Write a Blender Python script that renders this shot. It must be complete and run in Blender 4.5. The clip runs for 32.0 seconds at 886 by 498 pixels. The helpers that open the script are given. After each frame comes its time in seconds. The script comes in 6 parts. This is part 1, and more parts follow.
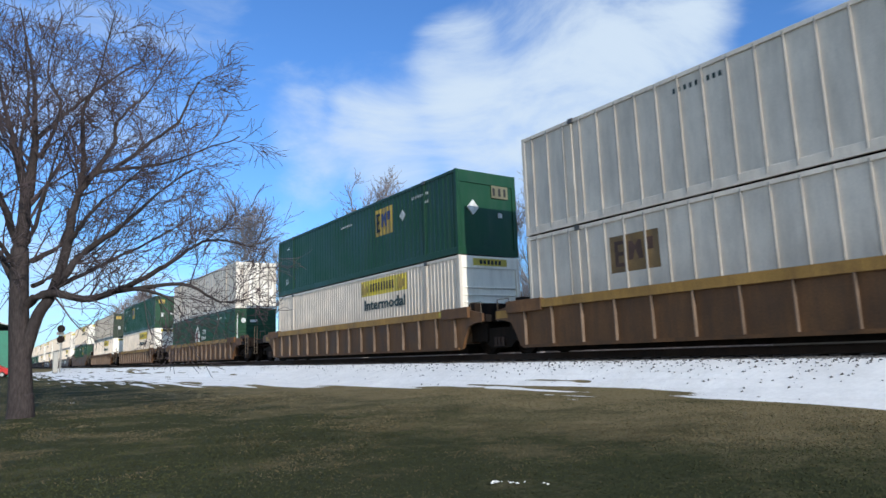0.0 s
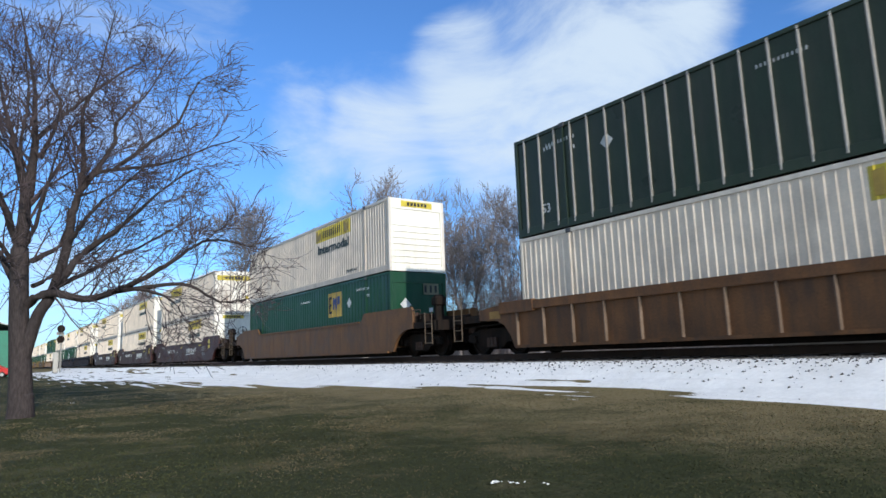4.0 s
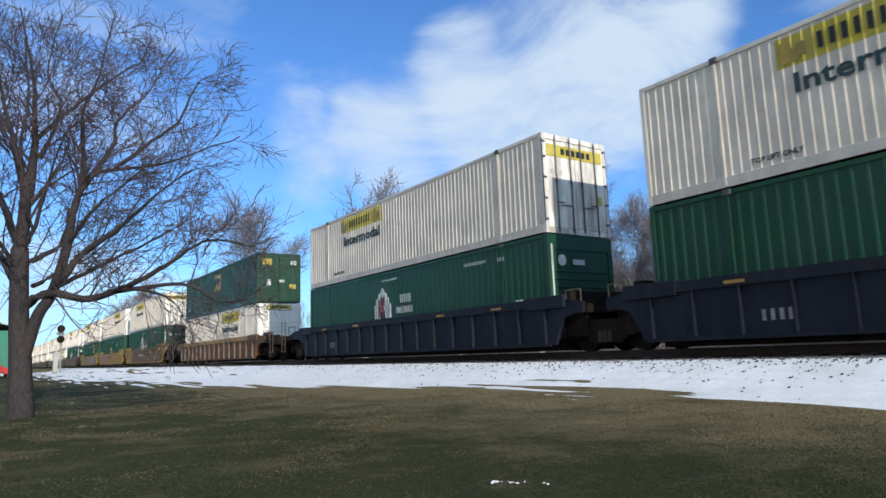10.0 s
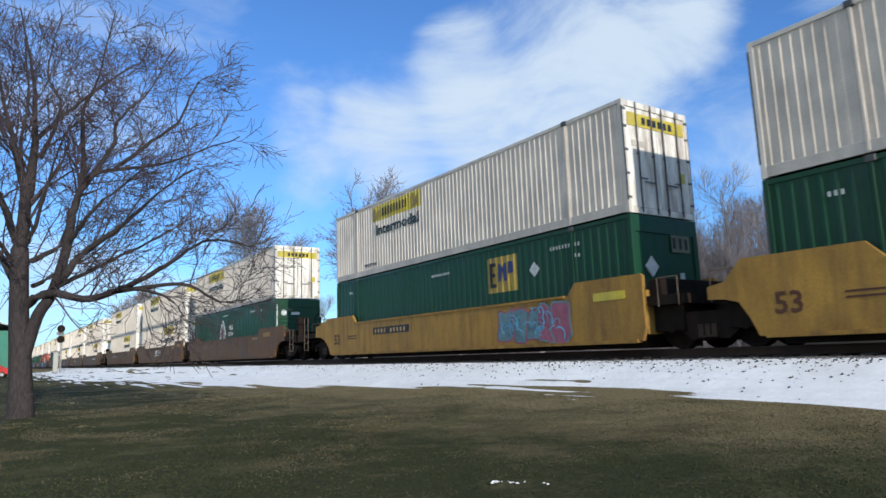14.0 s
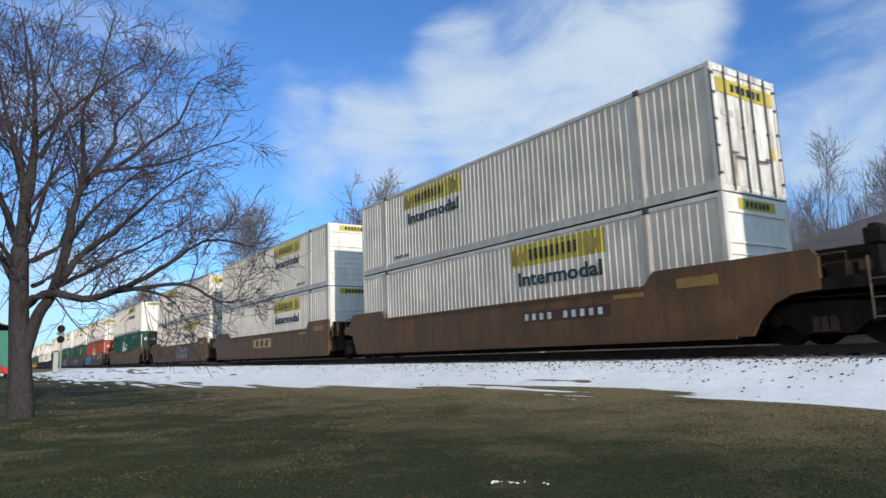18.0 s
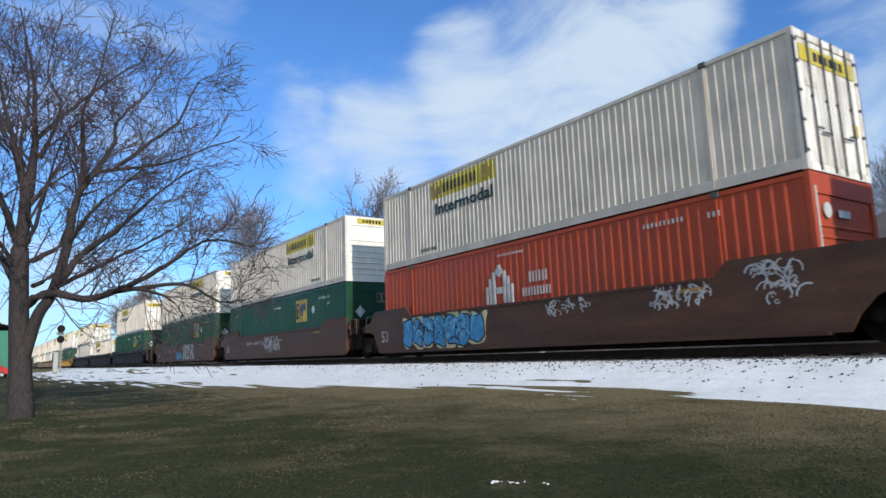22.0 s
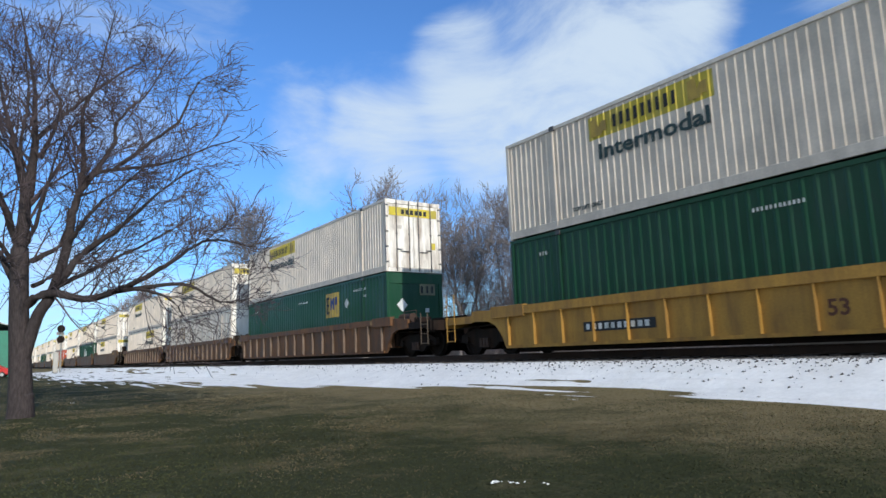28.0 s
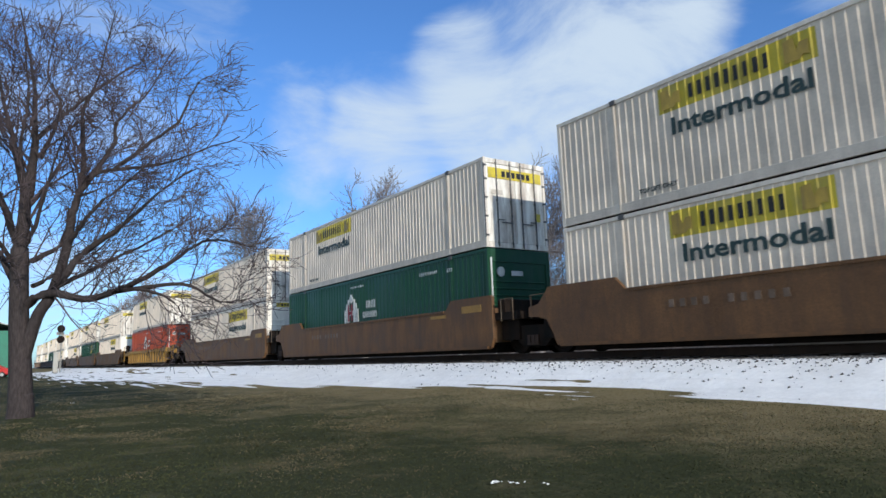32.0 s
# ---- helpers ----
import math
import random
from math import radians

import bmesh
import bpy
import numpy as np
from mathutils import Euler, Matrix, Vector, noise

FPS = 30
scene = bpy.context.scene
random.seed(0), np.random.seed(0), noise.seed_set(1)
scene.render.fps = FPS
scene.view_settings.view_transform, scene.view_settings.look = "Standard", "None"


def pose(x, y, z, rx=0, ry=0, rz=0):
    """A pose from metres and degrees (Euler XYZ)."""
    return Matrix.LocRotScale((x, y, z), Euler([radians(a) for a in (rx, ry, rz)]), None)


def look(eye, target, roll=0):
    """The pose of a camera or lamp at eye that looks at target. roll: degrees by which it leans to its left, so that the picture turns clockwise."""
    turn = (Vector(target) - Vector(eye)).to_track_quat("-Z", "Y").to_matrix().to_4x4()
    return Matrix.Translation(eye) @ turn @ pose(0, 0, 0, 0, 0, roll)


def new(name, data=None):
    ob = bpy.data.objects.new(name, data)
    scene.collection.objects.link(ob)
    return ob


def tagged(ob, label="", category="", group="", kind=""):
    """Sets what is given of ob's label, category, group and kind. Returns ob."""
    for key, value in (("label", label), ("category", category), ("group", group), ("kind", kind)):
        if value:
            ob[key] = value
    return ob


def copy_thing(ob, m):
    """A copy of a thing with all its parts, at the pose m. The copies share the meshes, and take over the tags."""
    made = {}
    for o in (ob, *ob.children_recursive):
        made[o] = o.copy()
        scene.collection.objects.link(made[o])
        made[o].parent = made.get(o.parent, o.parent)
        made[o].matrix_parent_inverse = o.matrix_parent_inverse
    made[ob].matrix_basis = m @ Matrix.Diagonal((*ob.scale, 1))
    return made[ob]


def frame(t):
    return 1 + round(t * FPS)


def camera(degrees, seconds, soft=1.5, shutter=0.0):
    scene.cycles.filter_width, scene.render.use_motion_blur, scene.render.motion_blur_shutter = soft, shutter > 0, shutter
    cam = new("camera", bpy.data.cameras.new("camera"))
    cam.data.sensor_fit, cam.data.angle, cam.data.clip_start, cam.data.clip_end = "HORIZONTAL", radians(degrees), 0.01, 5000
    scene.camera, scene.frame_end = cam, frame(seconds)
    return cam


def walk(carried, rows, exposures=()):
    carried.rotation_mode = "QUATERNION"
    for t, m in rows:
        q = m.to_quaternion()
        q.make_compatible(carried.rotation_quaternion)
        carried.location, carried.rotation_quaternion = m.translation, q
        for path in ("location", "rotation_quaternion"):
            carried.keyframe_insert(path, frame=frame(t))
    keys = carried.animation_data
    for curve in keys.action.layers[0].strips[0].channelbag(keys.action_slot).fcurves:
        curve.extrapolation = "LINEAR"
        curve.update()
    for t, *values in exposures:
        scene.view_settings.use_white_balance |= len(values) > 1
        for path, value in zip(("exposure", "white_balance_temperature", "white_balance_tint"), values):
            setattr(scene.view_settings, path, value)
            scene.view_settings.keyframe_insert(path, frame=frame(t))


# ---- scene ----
cam = camera(67.74, 32.0, soft=1.5, shutter=0.06)
EYE = (0.0, 0.0, 0.10)
VIEW = look(EYE, (EYE[0] - 0.8107, EYE[1] + 0.5643, EYE[2] + 0.15558), -2.066)
walk(cam, [(0.0, VIEW), (32.0, VIEW)], exposures=[
    (0.0, 0.03), (2.0, 0.04), (3.0, 0.08), (6.0, -0.06), (7.0, -0.09), (9.0, -0.09), (10.0, 0.02), (11.0, 0.09), (12.0, 0.07), (14.0, 0.02), (17.0, -0.07),
    (18.0, -0.11), (20.0, -0.11), (22.0, -0.03), (23.0, 0.02), (25.0, 0.02), (28.0, -0.03), (30.0, -0.02), (32.0, -0.06)])

# sun and sky: low winter sun almost along the track
SUN_EL, SUN_AZ = radians(20.3), radians(-5.5)
sun_dir = Vector((math.cos(SUN_EL) * math.cos(SUN_AZ), math.cos(SUN_EL) * math.sin(SUN_AZ), math.sin(SUN_EL)))
sun = new("sun", bpy.data.lights.new("sun", "SUN"))
sun.data.energy, sun.data.angle, sun.data.color = 3.6, radians(0.6), (1.0, 0.962, 0.90)
sun.matrix_world = look((0, 0, 50), Vector((0, 0, 50)) - sun_dir)

world = bpy.data.worlds.new("sky")
scene.world = world
world.use_nodes = True
WN, WL = world.node_tree.nodes, world.node_tree.links
WN.clear()


def wnode(kind, operation="", data_type="", blend_type="", **values):
    n = WN.new(kind)
    if operation:
        n.operation = operation
    if data_type:
        n.data_type = data_type
    if blend_type:
        n.blend_type = blend_type
    for key, value in values.items():
        n.inputs[key].default_value = value
    return n


sky = WN.new("ShaderNodeTexSky")
sky.sky_type, sky.sun_disc = "NISHITA", False
sky.sun_elevation, sky.sun_rotation = SUN_EL, radians(90) - SUN_AZ
sky.air_density, sky.dust_density, sky.ozone_density = 1.0, 0.6, 2.5
geo = WN.new("ShaderNodeTexCoord")
# banks of thin cloud: centre direction, half width in radians, weight
BANKS = [
    # first bank: unseen, behind the camera, added as neutral fill on the near sides
    (0.05, -0.95, 0.30, 0.95, 0.95), (0.75, 0.10, 0.65, 0.60, 0.7),
    (-0.8760, 0.3960, 0.2760, 0.060, 0.55), (-0.8180, 0.4920, 0.2940, 0.085, 0.8), (-0.7240, 0.6060, 0.3290, 0.110, 1.0),
    (-0.6140, 0.6940, 0.3760, 0.125, 1.0), (-0.5050, 0.7540, 0.4210, 0.070, 0.85), (-0.7400, 0.6250, 0.2520, 0.080, 0.8),
    (-0.4360, 0.8560, 0.2780, 0.120, 0.55), (-0.2800, 0.8930, 0.3500, 0.120, 0.6), (-0.3700, 0.9050, 0.2070, 0.130, 0.6),
    (-0.7245, 0.5426, 0.4251, 0.065, 0.75), (-0.8684, 0.3586, 0.3425, 0.045, 0.58), (-0.8328, 0.4411, 0.3344, 0.055, 0.66), (-0.3463, 0.8595, 0.3759, 0.060, 0.55),
    (-0.9900, 0.1000, 0.0800, 0.200, 0.52), (-0.9450, 0.0650, 0.3210, 0.150, 0.40), (-0.6600, 0.6300, 0.4400, 0.09, 0.35),
]
total = None
for bx, by, bz, br, bw in BANKS:
    dot = wnode("ShaderNodeVectorMath", operation="DOT_PRODUCT")
    WL.new(geo.outputs["Generated"], dot.inputs[0])
    dot.inputs[1].default_value = Vector((bx, by, bz)).normalized()
    rng = WN.new("ShaderNodeMapRange")
    rng.interpolation_type = "SMOOTHSTEP"
    rng.inputs["From Min"].default_value = math.cos(br * 1.55)
    rng.inputs["From Max"].default_value = math.cos(br * 0.10)
    rng.inputs["To Max"].default_value = bw
    WL.new(dot.outputs["Value"], rng.inputs["Value"])
    if total is None:
        total = rng.outputs[0]
    else:
        mx = wnode("ShaderNodeMath", operation="SMOOTH_MAX")
        mx.inputs[2].default_value = 0.25
        WL.new(total, mx.inputs[0]), WL.new(rng.outputs[0], mx.inputs[1])
        total = mx.outputs[0]
wmap = wnode("ShaderNodeMapping", Rotation=(0, 0, 0), Scale=(1.0, 1.0, 2.4))
WL.new(geo.outputs["Generated"], wmap.inputs[0])
fluff = wnode("ShaderNodeTexNoise", Scale=3.6, Detail=8.0, Roughness=0.60, Distortion=0.6)
WL.new(wmap.outputs[0], fluff.inputs["Vector"])
shift = wnode("ShaderNodeMath", operation="MULTIPLY_ADD")
shift.inputs[1].default_value, shift.inputs[2].default_value = 1.95, -0.96
WL.new(fluff.outputs["Fac"], shift.inputs[0])
addn = wnode("ShaderNodeMath", operation="ADD")
WL.new(total, addn.inputs[0]), WL.new(shift.outputs[0], addn.inputs[1])
cover = WN.new("ShaderNodeMapRange")
cover.interpolation_type = "SMOOTHSTEP"
cover.inputs["From Min"].default_value, cover.inputs["From Max"].default_value = 0.20, 1.18
cover.inputs["To Max"].default_value = 0.93
WL.new(addn.outputs[0], cover.inputs["Value"])
deep = wnode("ShaderNodeMix", data_type="RGBA", blend_type="MULTIPLY")
deep.inputs["Factor"].default_value = 1.0
WL.new(sky.outputs[0], deep.inputs[6])
deep.inputs[7].default_value = (0.81, 1.31, 1.94, 1)
cloudmix = wnode("ShaderNodeMix", data_type="RGBA", blend_type="MIX")
WL.new(cover.outputs[0], cloudmix.inputs["Factor"])
WL.new(deep.outputs[2], cloudmix.inputs[6])
cloudmix.inputs[7].default_value = (6.3, 7.5, 8.8, 1)
bg = wnode("ShaderNodeBackground", Strength=0.105)
WL.new(cloudmix.outputs[2], bg.inputs["Color"])
wout = WN.new("ShaderNodeOutputWorld")
WL.new(bg.outputs[0], wout.inputs["Surface"])


# ---- materials ----
def mat(name, color, rough=0.6, metal=0.0, vary=0.25, scale=1.5, grain=0.12, grain_scale=40.0, bump=0.1, dirt=None, dirt_amount=0.0, stretch=(1, 1, 1), island=0.0, spec=0.25, each=0.0):
    """A painted, worn surface: broad stains, fine grain, streaks of dirt and a fine relief, in the object's own space."""
    m = bpy.data.materials.new(name)
    m.use_nodes = True
    nt = m.node_tree
    ns, ln = nt.nodes, nt.links
    b = ns["Principled BSDF"]
    b.inputs["Roughness"].default_value = rough
    b.inputs["Metallic"].default_value = metal
    b.inputs["Specular IOR Level"].default_value = spec
    tc = ns.new("ShaderNodeTexCoord")
    mp = ns.new("ShaderNodeMapping")
    mp.inputs["Scale"].default_value = stretch
    ln.new(tc.outputs["Object"], mp.inputs[0])
    info = ns.new("ShaderNodeObjectInfo")
    off = ns.new("ShaderNodeVectorMath")
    off.operation = "SCALE"
    off.inputs[0].default_value = (37.0, 11.0, 23.0)
    ln.new(info.outputs["Random"], off.inputs["Scale"])
    add = ns.new("ShaderNodeVectorMath")
    ln.new(mp.outputs[0], add.inputs[0]), ln.new(off.outputs[0], add.inputs[1])

    def noise_at(s, detail=4.0, rough_=0.55):
        n = ns.new("ShaderNodeTexNoise")
        n.inputs["Scale"].default_value, n.inputs["Detail"].default_value, n.inputs["Roughness"].default_value = s, detail, rough_
        ln.new(add.outputs[0], n.inputs["Vector"])
        return n.outputs["Fac"]

    def mul(a, lo, hi):
        r = ns.new("ShaderNodeMapRange")
        r.inputs["From Min"].default_value, r.inputs["From Max"].default_value = 0.3, 0.7
        r.inputs["To Min"].default_value, r.inputs["To Max"].default_value = lo, hi
        ln.new(a, r.inputs["Value"])
        return r.outputs[0]

    broad, fine = noise_at(scale), noise_at(grain_scale, 3.0)
    v1 = mul(broad, 1 - vary, 1 + vary)
    v2 = mul(fine, 1 - grain, 1 + grain)
    pr = ns.new("ShaderNodeMath")
    pr.operation = "MULTIPLY"
    ln.new(v1, pr.inputs[0]), ln.new(v2, pr.inputs[1])
    value = pr.outputs[0]
    if island:
        ge = ns.new("ShaderNodeNewGeometry")
        r = ns.new("ShaderNodeMapRange")
        r.inputs["To Min"].default_value, r.inputs["To Max"].default_value = 1 - island, 1 + island
        ln.new(ge.outputs["Random Per Island"], r.inputs["Value"])
        p2 = ns.new("ShaderNodeMath")
        p2.operation = "MULTIPLY"
        ln.new(value, p2.inputs[0]), ln.new(r.outputs[0], p2.inputs[1])
        value = p2.outputs[0]
    if each:
        r = ns.new("ShaderNodeMapRange")
        r.inputs["To Min"].default_value, r.inputs["To Max"].default_value = 1 - each, 1 + each
        ln.new(info.outputs["Random"], r.inputs["Value"])
        p3 = ns.new("ShaderNodeMath")
        p3.operation = "MULTIPLY"
        ln.new(value, p3.inputs[0]), ln.new(r.outputs[0], p3.inputs[1])
        value = p3.outputs[0]
    hsv = ns.new("ShaderNodeHueSaturation")
    hsv.inputs["Color"].default_value = (*color, 1)
    ln.new(value, hsv.inputs["Value"])
    out = hsv.outputs[0]
    if dirt:
        streak = ns.new("ShaderNodeTexNoise")
        streak.inputs["Scale"].default_value, streak.inputs["Detail"].default_value, streak.inputs["Roughness"].default_value = 1.0, 6.0, 0.65
        sm = ns.new("ShaderNodeMapping")
        sm.inputs["Scale"].default_value = (3.2, 3.2, 0.55)
        ln.new(add.outputs[0], sm.inputs[0]), ln.new(sm.outputs[0], streak.inputs["Vector"])
        r = ns.new("ShaderNodeMapRange")
        r.inputs["From Min"].default_value, r.inputs["From Max"].default_value, r.inputs["To Max"].default_value = 0.42, 0.78, dirt_amount
        ln.new(streak.outputs["Fac"], r.inputs["Value"])
        mx = ns.new("ShaderNodeMix")
        mx.data_type = "RGBA"
        ln.new(r.outputs[0], mx.inputs["Factor"]), ln.new(out, mx.inputs[6])
        mx.inputs[7].default_value = (*dirt, 1)
        out = mx.outputs[2]
    ln.new(out, b.inputs["Base Color"])
    rr = mul(broad, max(rough - 0.12, 0.05), min(rough + 0.12, 1.0))
    ln.new(rr, b.inputs["Roughness"])
    if bump:
        bp = ns.new("ShaderNodeBump")
        bp.inputs["Strength"].default_value, bp.inputs["Distance"].default_value = bump, 0.02
        ln.new(fine, bp.inputs["Height"]), ln.new(bp.outputs[0], b.inputs["Normal"])
    return m


GRIME = (0.09, 0.075, 0.06)
RUST = (0.10, 0.045, 0.022)
M_WHITE = mat("white_container_paint", (0.71, 0.635, 0.54), 0.42, 0.0, 0.10, 0.8, 0.05, 30, 0.05, GRIME, 0.30)
M_ALU = mat("bare_aluminium_sheet", (0.745, 0.636, 0.515), 0.46, 0.0, 0.15, 1.1, 0.06, 26, 0.05, GRIME, 0.28, each=0.07)
M_RAILGREY = mat("grey_bottom_rail_metal", (0.58, 0.515, 0.435), 0.6, 0.0, 0.12, 1.2, 0.08, 30, 0.08, GRIME, 0.35)
M_END = mat("white_end_panel_paint", (0.84, 0.79, 0.69), 0.45, 0.0, 0.10, 1.1, 0.04, 30, 0.05, (0.20, 0.115, 0.06), 1.0)
M_NOSE = mat("white_nose_panel_paint", (0.86, 0.815, 0.71), 0.45, 0.0, 0.06, 1.1, 0.04, 30, 0.05, (0.30, 0.24, 0.16), 0.35)
M_GREEN = mat("green_container_paint", (0.008, 0.053, 0.023), 0.42, 0.0, 0.16, 0.7, 0.08, 30, 0.06, (0.05, 0.075, 0.06), 0.35)
M_DKGREEN = mat("dark_green_container_paint", (0.026, 0.044, 0.027), 0.38, 0.0, 0.2, 0.7, 0.1, 30, 0.06, GRIME, 0.3)
M_ORANGE = mat("orange_container_paint", (0.42, 0.064, 0.024), 0.45, 0.0, 0.12, 0.7, 0.06, 30, 0.06, (0.18, 0.06, 0.04), 0.35)
M_YELLOW = mat("yellow_sign_paint", (0.58, 0.45, 0.045), 0.5, 0.0, 0.22, 1.6, 0.06, 30, 0.03, (0.25, 0.22, 0.16), 0.6)
M_GOLD = mat("gold_emblem_paint", (0.46, 0.31, 0.06), 0.5, 0.0, 0.25, 1.6, 0.08, 30, 0.03, GRIME, 0.8)
M_DULLGOLD = mat("faded_emblem_paint", (0.17, 0.165, 0.10), 0.5, 0.0, 0.25, 1.6, 0.08, 30, 0.03, GRIME, 0.6)
M_OLDGOLD = mat("weathered_emblem_paint", (0.22, 0.135, 0.055), 0.55, 0.0, 0.3, 1.6, 0.1, 30, 0.03, GRIME, 0.8)
M_OLDINK = mat("faded_brown_lettering", (0.085, 0.048, 0.036), 0.55, 0.0, 0.3, 3.0, 0.1, 30, 0.02)
M_BLACK = mat("black_lettering", (0.022, 0.024, 0.024), 0.55, 0.0, 0.2, 3.0, 0.1, 30, 0.02)
M_INK = mat("dark_green_grey_lettering", (0.03, 0.055, 0.055), 0.55, 0.0, 0.2, 3.0, 0.1, 30, 0.02)
M_BLUE = mat("blue_emblem_paint", (0.040, 0.052, 0.14), 0.5, 0.0, 0.15, 3.0, 0.1, 30, 0.02)
M_MARK = mat("white_lettering", (0.60, 0.61, 0.58), 0.55, 0.0, 0.18, 4.0, 0.10, 30, 0.02, (0.14, 0.12, 0.10), 0.6)
M_REDMARK = mat("red_emblem_paint", (0.23, 0.026, 0.035), 0.5, 0.0, 0.1, 3.0, 0.08, 30, 0.02)
M_BROWN = mat("brown_car_paint", (0.148, 0.073, 0.031), 0.62, 0.0, 0.28, 1.0, 0.16, 24, 0.12, (0.055, 0.035, 0.026), 0.75)
M_RIBBROWN = mat("red_brown_car_paint", (0.148, 0.068, 0.028), 0.66, 0.0, 0.32, 1.0, 0.18, 24, 0.12, (0.045, 0.034, 0.028), 0.9)
M_MAROON = mat("maroon_car_paint", (0.062, 0.022, 0.020), 0.55, 0.0, 0.25, 1.0, 0.14, 24, 0.10, (0.04, 0.028, 0.025), 0.6)
M_DARKBROWN = mat("dark_brown_car_paint", (0.078, 0.035, 0.021), 0.6, 0.0, 0.35, 1.0, 0.18, 24, 0.10, (0.085, 0.055, 0.04), 0.5, (0.4, 1, 2.5))
M_NAVY = mat("navy_car_paint", (0.0125, 0.015, 0.023), 0.6, 0.0, 0.3, 1.0, 0.15, 24, 0.10, (0.035, 0.031, 0.030), 0.6, spec=0.12)
M_CARYEL = mat("yellow_car_paint", (0.36, 0.195, 0.040), 0.62, 0.0, 0.20, 0.9, 0.12, 24, 0.08, (0.10, 0.055, 0.028), 0.75)
M_OCHRE = mat("faded_yellow_top_chord_paint", (0.34, 0.19, 0.05), 0.6, 0.0, 0.25, 1.3, 0.15, 24, 0.1, (0.09, 0.05, 0.03), 0.6)
# rib paint lighter than the wall: the sun on the rib edges, as colour
M_RIBEDGE = mat("worn_pale_rib_paint", (0.18, 0.125, 0.088), 0.6, 0.0, 0.3, 2.0, 0.15, 24, 0.08, (0.06, 0.04, 0.03), 0.7)
M_STEEL = mat("grimy_black_steel", (0.013, 0.010, 0.008), 0.8, 0.0, 0.4, 3.0, 0.2, 30, 0.15, (0.05, 0.025, 0.014), 0.5, (1, 1, 1), 0.0, 0.12)
M_RUST = mat("rusty_steel", (0.060, 0.034, 0.023), 0.75, 0.1, 0.35, 3.0, 0.2, 40, 0.15, (0.04, 0.03, 0.025), 0.5)
M_TREAD = mat("polished_rail_steel", (0.13, 0.115, 0.10), 0.5, 0.6, 0.1, 3.0, 0.05, 50, 0.02)
M_GRAB = mat("pale_grab_iron_paint", (0.115, 0.088, 0.06), 0.6, 0.0, 0.2, 4.0, 0.1, 40, 0.05, RUST, 0.4)
M_ROD = mat("dark_lock_rod_steel", (0.10, 0.095, 0.09), 0.45, 0.6, 0.2, 4.0, 0.1, 40, 0.05)
M_TAGBLUE = mat("blue_spray_paint", (0.055, 0.22, 0.42), 0.6, 0.0, 0.25, 3.0, 0.1, 30, 0.02)
M_TAGGREY = mat("grey_spray_paint", (0.27, 0.25, 0.24), 0.6, 0.0, 0.30, 3.0, 0.1, 30, 0.02, (0.09, 0.06, 0.045), 0.8)
M_TAGROSE = mat("rose_spray_paint", (0.30, 0.10, 0.14), 0.6, 0.0, 0.25, 3.0, 0.1, 30, 0.02)
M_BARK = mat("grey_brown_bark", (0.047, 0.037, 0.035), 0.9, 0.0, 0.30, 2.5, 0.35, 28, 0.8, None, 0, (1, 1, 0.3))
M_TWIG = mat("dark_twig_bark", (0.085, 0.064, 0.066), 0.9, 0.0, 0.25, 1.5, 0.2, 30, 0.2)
# far bark and twigs: distance haze is mixed into these pale colours
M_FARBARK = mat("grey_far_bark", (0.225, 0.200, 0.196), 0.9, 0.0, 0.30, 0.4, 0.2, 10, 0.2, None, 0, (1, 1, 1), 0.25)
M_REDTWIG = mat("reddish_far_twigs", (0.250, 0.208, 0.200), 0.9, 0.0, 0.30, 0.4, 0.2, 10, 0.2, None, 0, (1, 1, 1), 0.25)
M_SNOW = mat("old_snow", (0.93, 0.90, 0.85), 0.7, 0.0, 0.05, 0.9, 0.05, 14, 0.35, (0.50, 0.48, 0.44), 0.25, (1, 1, 1), 0, 0.3)
M_STONE = mat("grey_ballast_stone", (0.125, 0.115, 0.105), 0.85, 0.0, 0.3, 6.0, 0.2, 40, 0.3, None, 0, (1, 1, 1), 0.55)
M_TIE = mat("creosoted_tie_wood", (0.060, 0.046, 0.038), 0.85, 0.0, 0.3, 2.0, 0.25, 30, 0.4)
M_SHINGLE = mat("brown_roof_shingles", (0.135, 0.108, 0.092), 0.85, 0.0, 0.2, 0.8, 0.2, 9, 0.5)
M_SIDING = mat("grey_green_wall_siding", (0.13, 0.115, 0.10), 0.8, 0.0, 0.12, 0.8, 0.1, 12, 0.2)
M_SHED = mat("green_shed_cladding", (0.05, 0.20, 0.13), 0.6, 0.0, 0.12, 0.8, 0.1, 12, 0.1)
M_REDCAR = mat("red_car_paint", (0.50, 0.03, 0.025), 0.3, 0.0, 0.05, 2.0, 0.03, 30, 0.0)
M_GLASS = mat("dark_window_glass", (0.02, 0.025, 0.03), 0.08, 0.0, 0.1, 2.0, 0.05, 30, 0.0, None, 0, (1, 1, 1), 0, 0.6)
M_BOX = mat("pale_signal_cabinet_paint", (0.36, 0.35, 0.32), 0.5, 0.3, 0.08, 2.0, 0.05, 30, 0.03, GRIME, 0.2)
M_TYRE = mat("black_tyre_rubber", (0.02, 0.02, 0.02), 0.8, 0.0, 0.2, 4.0, 0.1, 30, 0.1)


